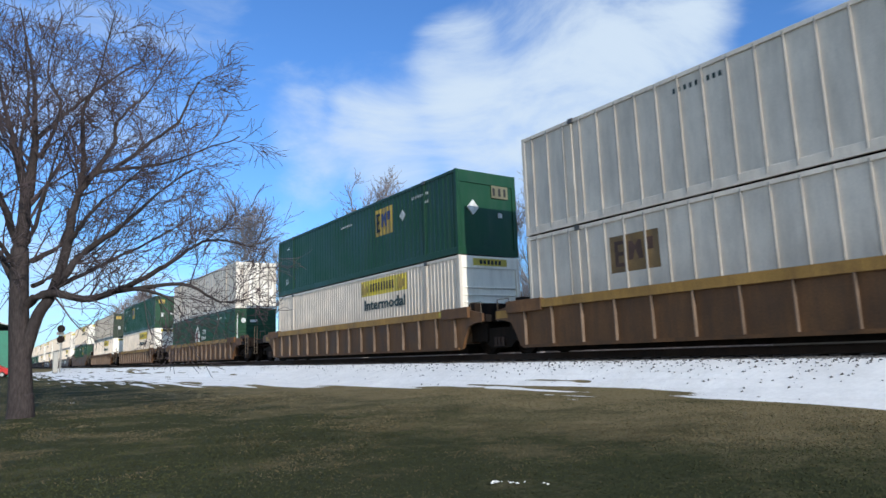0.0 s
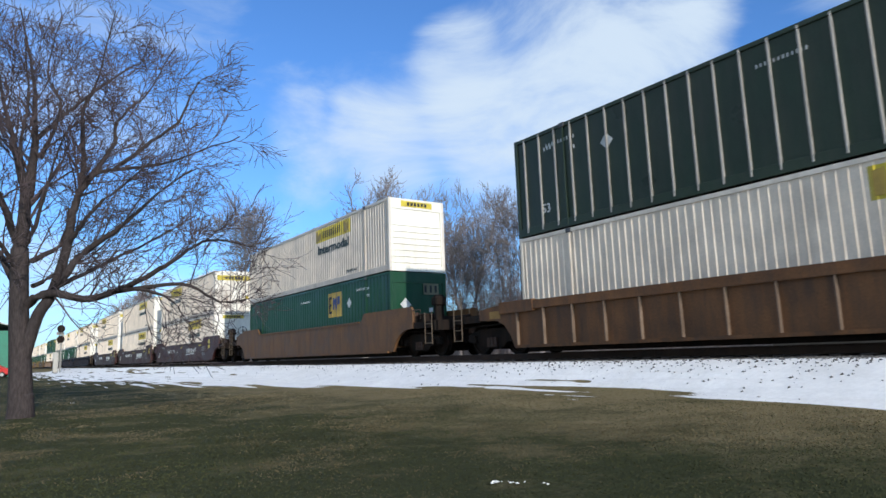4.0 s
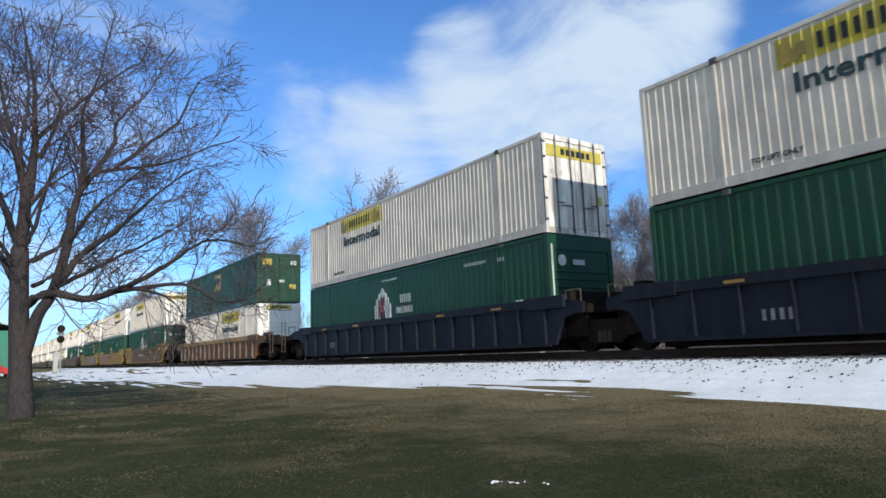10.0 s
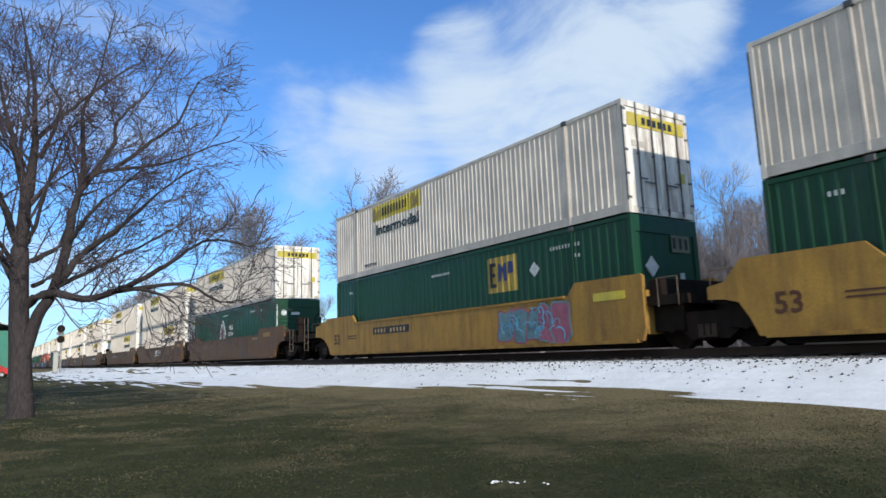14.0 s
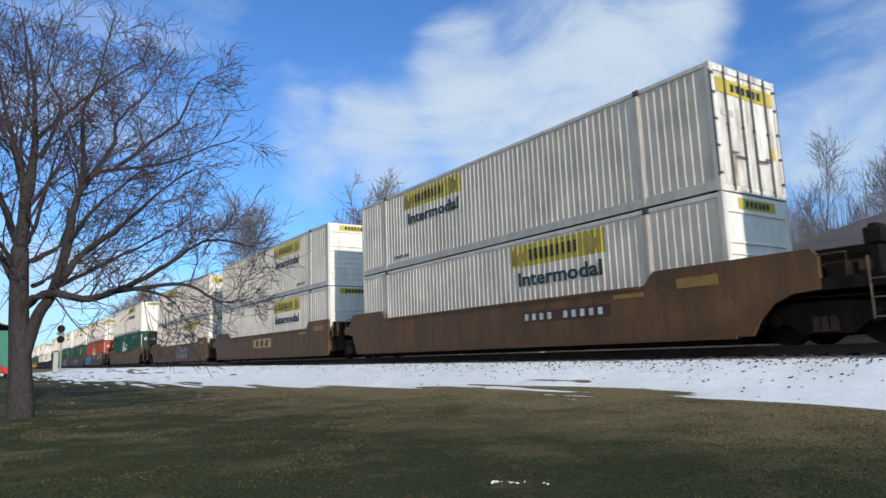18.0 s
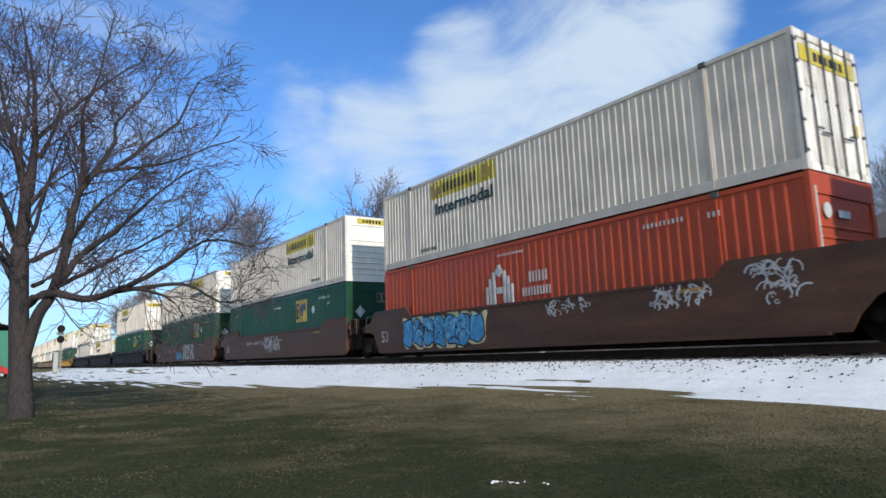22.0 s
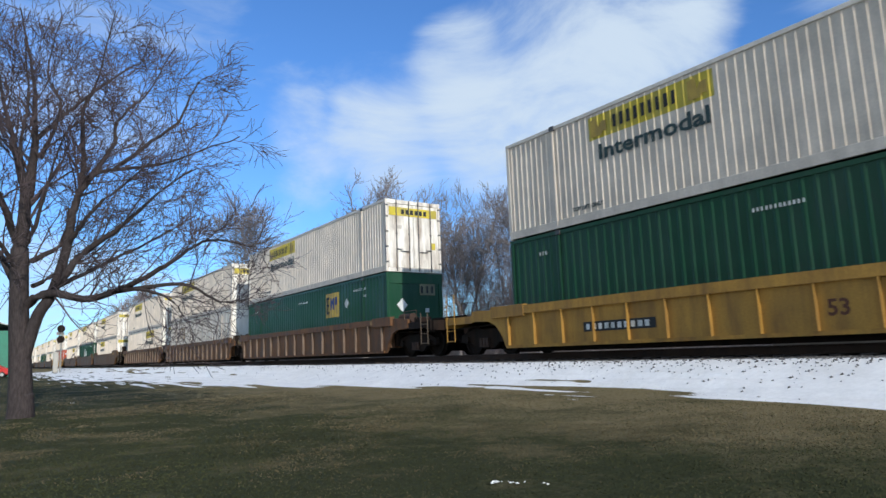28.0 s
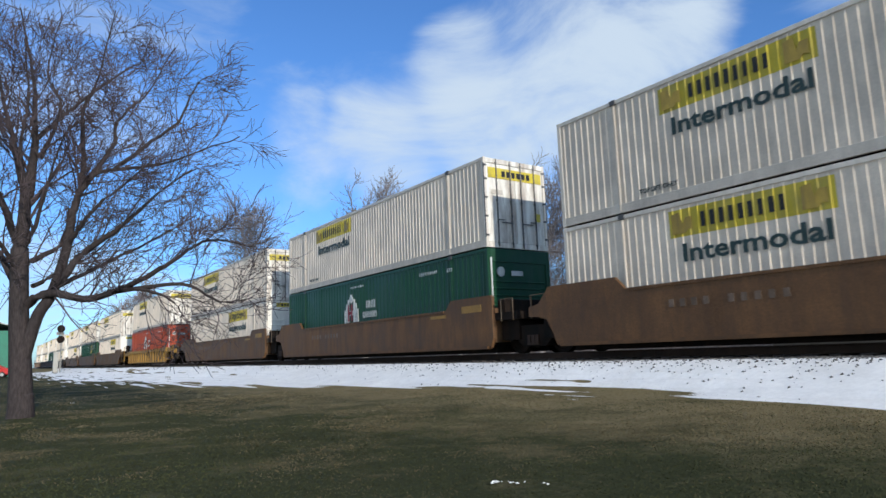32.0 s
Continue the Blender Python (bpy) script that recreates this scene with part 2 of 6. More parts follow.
def ground_material():
    """Winter lawn: green and straw-coloured patches with bare earth, in world space."""
    m = bpy.data.materials.new("winter_lawn")
    m.use_nodes = True
    ns, ln = m.node_tree.nodes, m.node_tree.links
    b = ns["Principled BSDF"]
    b.inputs["Roughness"].default_value, b.inputs["Specular IOR Level"].default_value = 0.95, 0.1
    tc = ns.new("ShaderNodeTexCoord")

    def noise_at(s, detail, rough_=0.6):
        n = ns.new("ShaderNodeTexNoise")
        n.inputs["Scale"].default_value, n.inputs["Detail"].default_value, n.inputs["Roughness"].default_value = s, detail, rough_
        ln.new(tc.outputs["Object"], n.inputs["Vector"])
        return n.outputs["Fac"]

    r1 = ns.new("ShaderNodeValToRGB")
    # the grass dries out towards the bank of the track
    axes = ns.new("ShaderNodeSeparateXYZ")
    ln.new(tc.outputs["Object"], axes.inputs[0])
    dry = ns.new("ShaderNodeMapRange")
    dry.inputs["From Min"].default_value, dry.inputs["From Max"].default_value = 3.5, 8.5
    dry.inputs["To Min"].default_value, dry.inputs["To Max"].default_value = -0.19, 0.15
    ln.new(axes.outputs["Y"], dry.inputs["Value"])
    mixed = ns.new("ShaderNodeMath")
    mixed.operation = "ADD"
    ln.new(noise_at(0.8, 7, 0.72), mixed.inputs[0]), ln.new(dry.outputs[0], mixed.inputs[1])
    ln.new(mixed.outputs[0], r1.inputs[0])
    e = r1.color_ramp.elements
    e[0].position, e[0].color = 0.34, (0.047, 0.050, 0.019, 1)
    e[1].position, e[1].color = 0.68, (0.235, 0.183, 0.092, 1)
    r2 = ns.new("ShaderNodeValToRGB")
    ln.new(noise_at(18, 5, 0.7), r2.inputs[0])
    e = r2.color_ramp.elements
    e[0].position, e[0].color = 0.3, (0.65, 0.65, 0.65, 1)
    e[1].position, e[1].color = 0.75, (1.2, 1.2, 1.2, 1)
    mx = ns.new("ShaderNodeMix")
    mx.data_type, mx.blend_type = "RGBA", "MULTIPLY"
    mx.inputs["Factor"].default_value = 1.0
    ln.new(r1.outputs[0], mx.inputs[6]), ln.new(r2.outputs[0], mx.inputs[7])
    ln.new(mx.outputs[2], b.inputs["Base Color"])
    bp = ns.new("ShaderNodeBump")
    bp.inputs["Strength"].default_value, bp.inputs["Distance"].default_value = 0.5, 0.05
    ln.new(noise_at(25, 4), bp.inputs["Height"]), ln.new(bp.outputs[0], b.inputs["Normal"])
    return m


M_LAWN = ground_material()
M_GRASS = mat("grass_blades", (0.051, 0.053, 0.021), 0.9, 0.0, 0.35, 0.4, 0.15, 6, 0.0, None, 0.0, (1, 1, 1), 0.06, 0.15)
M_STRAW = mat("straw_grass_blades", (0.148, 0.112, 0.058), 0.9, 0.0, 0.30, 0.5, 0.12, 8, 0.0, None, 0, (1, 1, 1), 0.06, 0.15)


M_FARSTRAW = mat("far_straw_grass_blades", (0.225, 0.180, 0.104), 0.9, 0.0, 0.25, 0.3, 0.12, 4, 0.0, None, 0, (1, 1, 1), 0.15, 0.15)


# ---- mesh helpers ----
def part(name, data, material, parent=None, label="", m=None):
    """Links a bmesh or a mesh as one object under its thing or part."""
    if isinstance(data, bmesh.types.BMesh):
        me = bpy.data.meshes.new(name)
        bmesh.ops.recalc_face_normals(data, faces=data.faces)
        data.to_mesh(me)
        data.free()
    else:
        me = data
    if not me.materials:
        me.materials.append(material)
    ob = new(name, me)
    if parent is not None:
        ob.parent = parent
    if m is not None:
        ob.matrix_basis = m
    if label:
        tagged(ob, label)
    return ob


def thing(name, label, category, group="", m=None):
    ob = tagged(new(name), label, category, group)
    if m is not None:
        ob.matrix_basis = m
    return ob


def box(bm, x0, x1, y0, y1, z0, z1, bevel=0.0):
    vs = [bm.verts.new((x, y, z)) for z in (z0, z1) for y in (y0, y1) for x in (x0, x1)]
    fs = [bm.faces.new([vs[i] for i in q]) for q in ((0, 2, 3, 1), (4, 5, 7, 6), (0, 1, 5, 4), (2, 6, 7, 3), (0, 4, 6, 2), (1, 3, 7, 5))]
    if bevel:
        bmesh.ops.bevel(bm, geom=list({e for f in fs for e in f.edges}), offset=bevel, segments=1, affect="EDGES")
    return bm


def boxes(*rows, bevel=0.0):
    bm = bmesh.new()
    for r in rows:
        box(bm, *r, bevel=bevel)
    return bm


def plate(outline, y0, y1, bm=None):
    """An outline in x and z, given thickness along y."""
    bm = bm or bmesh.new()
    a = [bm.verts.new((x, y0, z)) for x, z in outline]
    b = [bm.verts.new((x, y1, z)) for x, z in outline]
    n = len(a)
    bm.faces.new(a), bm.faces.new(b[::-1])
    for i in range(n):
        bm.faces.new((a[i], b[i], b[(i + 1) % n], a[(i + 1) % n]))
    return bm


def tube(bm, p, q, r, sides=8, r2=None):
    p, q = Vector(p), Vector(q)
    d = (q - p).normalized()
    u = d.orthogonal().normalized()
    w = d.cross(u)
    rings = []
    for c, rad in ((p, r), (q, r if r2 is None else r2)):
        rings.append([bm.verts.new(c + rad * (math.cos(2 * math.pi * i / sides) * u + math.sin(2 * math.pi * i / sides) * w)) for i in range(sides)])
    for i in range(sides):
        j = (i + 1) % sides
        bm.faces.new((rings[0][i], rings[0][j], rings[1][j], rings[1][i]))
    bm.faces.new(rings[0][::-1]), bm.faces.new(rings[1])
    return bm


def words(text, height, material_depth=0.004):
    """Lettering in the built-in font as a mesh in the x-z plane, facing -y, its left foot at the origin."""
    cu = bpy.data.curves.new("text", "FONT")
    cu.body, cu.size, cu.extrude = text, height * 1.38, material_depth / 2
    cu.resolution_u, cu.offset = 2, height * 0.03
    ob = new("text", cu)
    bpy.context.view_layer.update()
    me = bpy.data.meshes.new_from_object(ob.evaluated_get(bpy.context.evaluated_depsgraph_get()))
    bpy.data.objects.remove(ob)
    bpy.data.curves.remove(cu)
    me.transform(pose(0, 0, 0, 90))
    return me


def bar_row(x0, z0, w, h, n, y, seed=1, gap=0.25, bm=None):
    """Writing that is not spelled out: a row of upright blocks of a letter's size."""
    rnd = random.Random(seed)
    bm = bm or bmesh.new()
    step = w / n
    for i in range(n):
        lw = step * (1 - gap) * rnd.uniform(0.75, 1.0)
        box(bm, x0 + i * step, x0 + i * step + lw, y - 0.003, y + 0.003, z0, z0 + h)
    return bm


def ribbed_sheet(x0, x1, z0, z1, pitch, rib, slope, depth, thick=0.03, start=0.5):
    """A side sheet in the x-z plane, outer face towards -y at y = 0, with upright ribs standing proud."""
    xs = [(x0, 0.0)]
    n = int(round((x1 - x0) / pitch))
    step = (x1 - x0) / n
    for i in range(n):
        c = x0 + (i + start) * step
        xs += [(c - rib / 2 - slope, 0.0), (c - rib / 2, -depth), (c + rib / 2, -depth), (c + rib / 2 + slope, 0.0)]
    xs.append((x1, 0.0))
    verts, faces = [], []
    for x, y in xs:
        verts += [(x, y, z0), (x, y, z1)]
    for i in range(len(xs) - 1):
        a = 2 * i
        faces.append((a, a + 2, a + 3, a + 1))
    k = len(verts)
    verts += [(x0, thick, z0), (x0, thick, z1), (x1, thick, z0), (x1, thick, z1)]
    e = 2 * (len(xs) - 1)
    faces += [(k + 2, k, k + 1, k + 3), (k, 0, 1, k + 1), (e, k + 2, k + 3, e + 1)]
    me = bpy.data.meshes.new("sheet")
    me.from_pydata(verts, [], faces)
    me.update()
    return me


TRACK_Y = 13.90
TURN = pose(0, 0, 0, 0, 0, 180)


# ---- ground, track bed and snow ----
EDGE = [(-1600, 4.2), (-120, 4.2), (-60, 4.6), (-40, 5.4), (-25, 7.4), (-18, 9.2), (-12, 9.7), (-7.6, 9.75), (-3.8, 9.0), (3, 8.4), (1600, 8.4)]


def smooth(a, b, v):
    v = np.clip((v - a) / (b - a), 0, 1)
    return v * v * (3 - 2 * v)


def ground_z(x, y):
    """Lawn, rising to the shoulder of the track bed and falling again behind it."""
    x, y = np.asarray(x, float), np.asarray(y, float)
    z = -0.86 + 0.06 * smooth(6.5, 9.5, y) + 0.55 * smooth(9.3, 11.75, y) - 0.55 * smooth(16.2, 18.6, y)
    z = z + 0.035 * np.sin(x * 0.31 + 1.3) * np.sin(y * 0.43) * smooth(12, 9, y) + 0.02 * np.sin(x * 0.9 + y * 0.7) * smooth(11.5, 8, y)
    return z


def sheet(name, xs, ys, zs, material, smooth_shade=True):
    nx, ny = len(xs), len(ys)
    verts = np.zeros((ny, nx, 3))
    verts[..., 0], verts[..., 1], verts[..., 2] = xs[None, :], ys[:, None], zs
    idx = np.arange(nx * ny).reshape(ny, nx)
    faces = np.stack([idx[:-1, :-1], idx[:-1, 1:], idx[1:, 1:], idx[1:, :-1]], -1).reshape(-1, 4)
    me = bpy.data.meshes.new(name)
    me.from_pydata(verts.reshape(-1, 3).tolist(), [], faces.tolist())
    me.polygons.foreach_set("use_smooth", [smooth_shade] * len(faces))
    me.materials.append(material)
    me.update()
    return new(name, me)


def steps(*pieces):
    return np.unique(np.concatenate([np.arange(a, b, s) for a, b, s in pieces]).round(4))


gx = steps((-2000, -200, 100), (-200, -40, 4), (-40, 10, 0.5), (10, 60, 4), (60, 2001, 100))
gy = steps((-2000, -60, 100), (-60, -4, 4), (-4, 8, 0.5), (8, 19, 0.25), (19, 60, 4), (60, 2001, 100))
ground = sheet("ground", gx, gy, ground_z(gx[None, :], gy[:, None]), M_LAWN)
tagged(ground, "winter lawn of green and straw-coloured grass", "ground", kind="structure")


def lattice(nx, ny, seed):
    return np.random.RandomState(seed).rand(ny + 2, nx + 2)


def value_noise(x, y, size, seed):
    """Smooth noise over the plan, 0 to 1."""
    g = lattice(257, 257, seed)
    u, v = np.mod(x / size, 256), np.mod(y / size, 256)
    i, j = u.astype(int), v.astype(int)
    fu, fv = u - i, v - j
    fu, fv = fu * fu * (3 - 2 * fu), fv * fv * (3 - 2 * fv)
    return (g[j, i] * (1 - fu) + g[j, i + 1] * fu) * (1 - fv) + (g[j + 1, i] * (1 - fu) + g[j + 1, i + 1] * fu) * fv


def fractal(x, y, size, seed):
    return sum(value_noise(x, y, size / 2 ** k, seed + k) * 0.5 ** (k + 1) for k in range(4)) / 0.9375


def snow_depth(x, y):
    edge = np.interp(x, [e[0] for e in EDGE], [e[1] for e in EDGE])
    far = smooth(-14, -45, x)
    n = 0.30 * (fractal(x * 0.22, y, 0.8, 5) - 0.5) + 0.35 * (fractal(x * 0.07, y, 0.55, 15) - 0.5) + 0.80 * (fractal(x * 0.05, y, 0.14, 25) - 0.5)
    front = (y - edge) / (1.4 + 3.0 * far)
    n = n * (1 - 0.75 * smooth(0.5, 1.3, y - edge) * (1 - far))
    cover = np.minimum(np.clip(front, -1, 1), np.clip((11.85 - y) / 0.35, -1, 1)) + n * (1.9 + 2.6 * far) - 0.08 - 0.30 * far
    return 0.07 * np.clip(cover, -0.6, 0.8) + 0.012 * (fractal(x, y, 0.35, 21) - 0.5)


sx, sy = steps((-140, -40, 0.5), (-40, -16, 0.14), (-16, 6, 0.09)), steps((3.2, 8.0, 0.16), (8.0, 12.3, 0.07))
SX, SY = np.meshgrid(sx, sy)
snow = sheet("snow", sx, sy, ground_z(SX, SY) + snow_depth(SX, SY), M_SNOW)
tagged(snow, "strip of old white snow along the track bank", "snow", kind="stuff")


def scatter_mesh(name, pts, sizes, material, seed, flat=0.7):
    """Many small angular stones in one mesh."""
    rnd = np.random.RandomState(seed)
    base = np.array([(1, 0, 0), (-1, 0, 0), (0, 1, 0), (0, -1, 0), (0, 0, 1), (0, 0, -1)], float)
    tri = np.array([(0, 2, 4), (2, 1, 4), (1, 3, 4), (3, 0, 4), (2, 0, 5), (1, 2, 5), (3, 1, 5), (0, 3, 5)])
    n = len(pts)
    v = base[None] * rnd.uniform(0.6, 1.3, (n, 6, 1)) + rnd.uniform(-0.25, 0.25, (n, 6, 3))
    a = rnd.uniform(0, 6.283, n)
    c, s = np.cos(a)[:, None], np.sin(a)[:, None]
    vx, vy = v[..., 0] * c - v[..., 1] * s, v[..., 0] * s + v[..., 1] * c
    v = np.stack([vx, vy, v[..., 2] * flat], -1) * sizes[:, None, None] + pts[:, None, :]
    f = (tri[None] + 6 * np.arange(n)[:, None, None]).reshape(-1, 3)
    me = bpy.data.meshes.new(name)
    me.from_pydata(v.reshape(-1, 3).tolist(), [], f.tolist())
    me.materials.append(material)
    me.update()
    return new(name, me)


rs = np.random.RandomState(3)
n = 26000
px = -np.abs(rs.exponential(16, n)) + 4
py = rs.uniform(11.55, 12.9, n)
keep = rs.rand(n) < np.interp(py, [11.5, 11.8, 12.0], [0.25, 0.8, 1.0])
px, py = px[keep], py[keep]
st = scatter_mesh("ballast", np.stack([px, py, ground_z(px, py) + rs.uniform(-0.01, 0.03, len(px))], -1), rs.uniform(0.02, 0.045, len(px)), M_STONE, 4)
tagged(st, "grey crushed stone ballast beside the rails", "ballast", kind="stuff")
n = 4200
px, py = -np.abs(rs.exponential(14, n)) + 3, 11.85 - np.abs(rs.exponential(0.42, n))
keep = (py > 9.6)
px, py = px[keep], py[keep]
st = scatter_mesh("stone", np.stack([px, py, ground_z(px, py) + np.maximum(snow_depth(px, py), 0) + 0.005], -1), rs.uniform(0.008, 0.034, len(px)), M_STONE, 6)
tagged(st, "loose dark stones lying in the snow", "stones", kind="stuff")


def grass(name, count, material, seed, lo, hi, label, straw, near=2.6, reach=21.0):
    """Blades of grass on the lawn in front of the camera, one triangle each."""
    r = np.random.RandomState(seed)
    d = np.sqrt(r.uniform(near ** 2, reach ** 2, count)) * r.uniform(near / reach if near > 5 else 0.4, 1.0, count)
    az = np.radians(55.2 + r.uniform(-39, 37, count))
    x, y = -np.sin(az) * d, np.cos(az) * d
    edge = np.interp(x, [e[0] for e in EDGE], [e[1] for e in EDGE])
    patch = 0.4 * fractal(x, y, 2.6, 31) + 0.6 * fractal(x, y, 0.9, 37)
    want = np.clip(0.22 + 0.13 * np.clip(y - 4.8, -2, 4) + (patch - 0.5) * 8.0 + (np.minimum(d, 16) - 7.5) * 0.12 + (np.maximum(x, -14) + 7.0) * 0.035, 0.06, 1.0)
    chance = want if straw else 1.05 - 0.9 * want
    k = (y < edge + 0.3) & (r.rand(count) < chance) & (r.rand(count) < smooth(near, near * 1.8, d) + (near < 5))
    x, y, d = x[k], y[k], d[k]
    m = len(x)
    h = r.uniform(lo, hi, m) * (0.7 + 0.6 * patch[k])
    w = r.uniform(0.003, 0.006, m) * (0.8 + d / 6)
    a, lean, la = r.uniform(0, 6.283, m), h * r.uniform(0.8, 2.6, m), r.uniform(0, 6.283, m)
    z = ground_z(x, y) - 0.006
    v = np.zeros((m, 3, 3))
    v[:, 0] = np.stack([x - w * np.cos(a), y - w * np.sin(a), z], -1)
    v[:, 1] = np.stack([x + w * np.cos(a), y + w * np.sin(a), z], -1)
    v[:, 2] = np.stack([x + lean * np.cos(la), y + lean * np.sin(la), z + h], -1)
    me = bpy.data.meshes.new(name)
    me.from_pydata(v.reshape(-1, 3).tolist(), [], np.arange(3 * m).reshape(m, 3).tolist())
    me.materials.append(material)
    me.update()
    tagged(new(name, me), label, "grass", kind="stuff")


grass("grass", 230000, M_GRASS, 11, 0.008, 0.019, "short dull green winter grass", False)
grass("grass", 170000, M_STRAW, 12, 0.007, 0.017, "short dry straw-coloured grass", True)

grass("grass", 210000, M_FARSTRAW, 13, 0.010, 0.020, "dry straw-coloured grass far across the lawn", True, 7.5, 75.0)
grass("grass", 40000, M_GRASS, 14, 0.014, 0.03, "dull green grass far across the lawn", False, 18.0, 75.0)

# snow left lying on the lawn
n = 22
cx, cy = np.array([-3.9, -3.87, -4.02, -19.4, -3.72]), np.array([3.27, 3.25, 3.17, 1.95, 3.36])
k = rs.randint(0, 5, n)
px, py = cx[k] + rs.normal(0, 0.035, n), cy[k] + rs.normal(0, 0.03, n)
tagged(scatter_mesh("snow_clump", np.stack([px, py, ground_z(px, py) + 0.02], -1), rs.uniform(0.007, 0.017, n), M_SNOW, 8, 0.5), "small leftover clumps of snow on the lawn", "snow", kind="stuff")

# ---- the track ----
track = tagged(new("railway_track"), "steel rails on dark wooden ties in ballast", "railway track", kind="structure")
for s in (1, -1):
    y = TRACK_Y + s * 0.755
    bm = plate([(-400, -0.165), (60, -0.165), (60, -0.14), (-400, -0.14)], y - 0.07, y + 0.07)
    plate([(-400, -0.14), (60, -0.14), (60, -0.03), (-400, -0.03)], y - 0.01, y + 0.01, bm)
    plate([(-400, -0.03), (60, -0.03), (60, -0.004), (-400, -0.004)], y - 0.037, y + 0.037, bm)
    part("rail", bm, M_RUST, track, "rusty steel rail")
    part("rail_head", plate([(-400, -0.004), (60, -0.004), (60, 0.0), (-400, 0.0)], y - 0.03, y + 0.03), M_TREAD, track, "polished running surface")
tie = None
for i in range(90):
    m = pose(5 - i * 0.52, TRACK_Y, 0)
    if tie is None:
        tie = part("tie", boxes((-0.11, 0.11, -1.28, 1.28, -0.33, -0.166), bevel=0.01), M_TIE, track, "", m)
    else:
        part("tie", tie.data, M_TIE, track, "", m)


# ---- trees ----
def branch_mesh(name, strokes):
    """Tapered limbs from (points, start radius, end radius, sides)."""
    verts, faces = [], []
    for pts, r0, r1, sides in strokes:
        k = len(pts)
        base = len(verts)
        for i, p in enumerate(pts):
            d = (pts[min(i + 1, k - 1)] - pts[max(i - 1, 0)]).normalized()
            u = d.orthogonal().normalized()
            w = d.cross(u)
            r = r1 + (r0 - r1) * (1 - i / (k - 1)) ** 1.3
            for j in range(sides):
                a = 2 * math.pi * j / sides
                verts.append(p + (math.cos(a) * r) * u + (math.sin(a) * r) * w)
        for i in range(k - 1):
            for j in range(sides):
                a, b = base + i * sides + j, base + i * sides + (j + 1) % sides
                faces.append((a, b, b + sides, a + sides))
        faces.append(tuple(range(base + (k - 1) * sides, base + k * sides)))
    me = bpy.data.meshes.new(name)
    me.from_pydata([tuple(v) for v in verts], [], faces)
    me.polygons.foreach_set("use_smooth", [True] * len(faces))
    me.update()
    return me


def grow(rnd, out, start, way, length, r0, level, spec):
    """A crooked branch with side branches, down to the finest twigs."""
    k = spec["points"][level]
    pts, p, d = [start.copy()], start.copy(), way.normalized()
    for i in range(k):
        wander = Vector((rnd.gauss(0, 1), rnd.gauss(0, 1), rnd.gauss(0, 1))) * spec["crook"][level]
        d = (d + wander + Vector((0, 0, spec["rise"][level]))).normalized()
        p = p + d * (length / k)
        pts.append(p.copy())
    r1 = max(r0 * spec["taper"], spec["min_r"])
    out[level].append((pts, r0, r1, spec["sides"][level]))
    if level + 1 < len(out):
        sprout(rnd, out, pts, length, r0, r1, level, spec)


def sprout(rnd, out, pts, length, r0, r1, level, spec):
    n = spec["count"][level]
    k = len(pts) - 1
    for i in range(n):
        f = spec["first"][level] + (1 - spec["first"][level]) * (i + rnd.random()) / n
        a = min(int(f * k), k - 1)
        q = pts[a].lerp(pts[a + 1], f * k - a)
        d = (pts[a + 1] - pts[a]).normalized()
        side = d.cross(Vector((rnd.gauss(0, 1), rnd.gauss(0, 1), rnd.gauss(0, 1)))).normalized()
        ang = radians(rnd.uniform(*spec["angle"]))
        way = d * math.cos(ang) + side * math.sin(ang)
        r = (r0 + (r1 - r0) * f) * rnd.uniform(0.45, 0.65)
        reach = 1.15 - 0.5 * f if level or not spec.get("short_tips") else 1.30 - 0.85 * f
        grow(rnd, out, q, way, spec["length"][level] * rnd.uniform(0.6, 1.25) * reach, max(r, spec["min_r"]), level + 1, spec)


def curve_through(pts, per=5):
    """A smooth line through a few control points."""
    out = []
    for i in range(len(pts) - 1):
        p0, p1, p2, p3 = pts[max(i - 1, 0)], pts[i], pts[i + 1], pts[min(i + 2, len(pts) - 1)]
        for j in range(per):
            t = j / per
            out.append(0.5 * (2 * p1 + (p2 - p0) * t + (2 * p0 - 5 * p1 + 4 * p2 - p3) * t * t + (3 * p1 - p0 - 3 * p2 + p3) * t ** 3))
    out.append(pts[-1].copy())
    return out


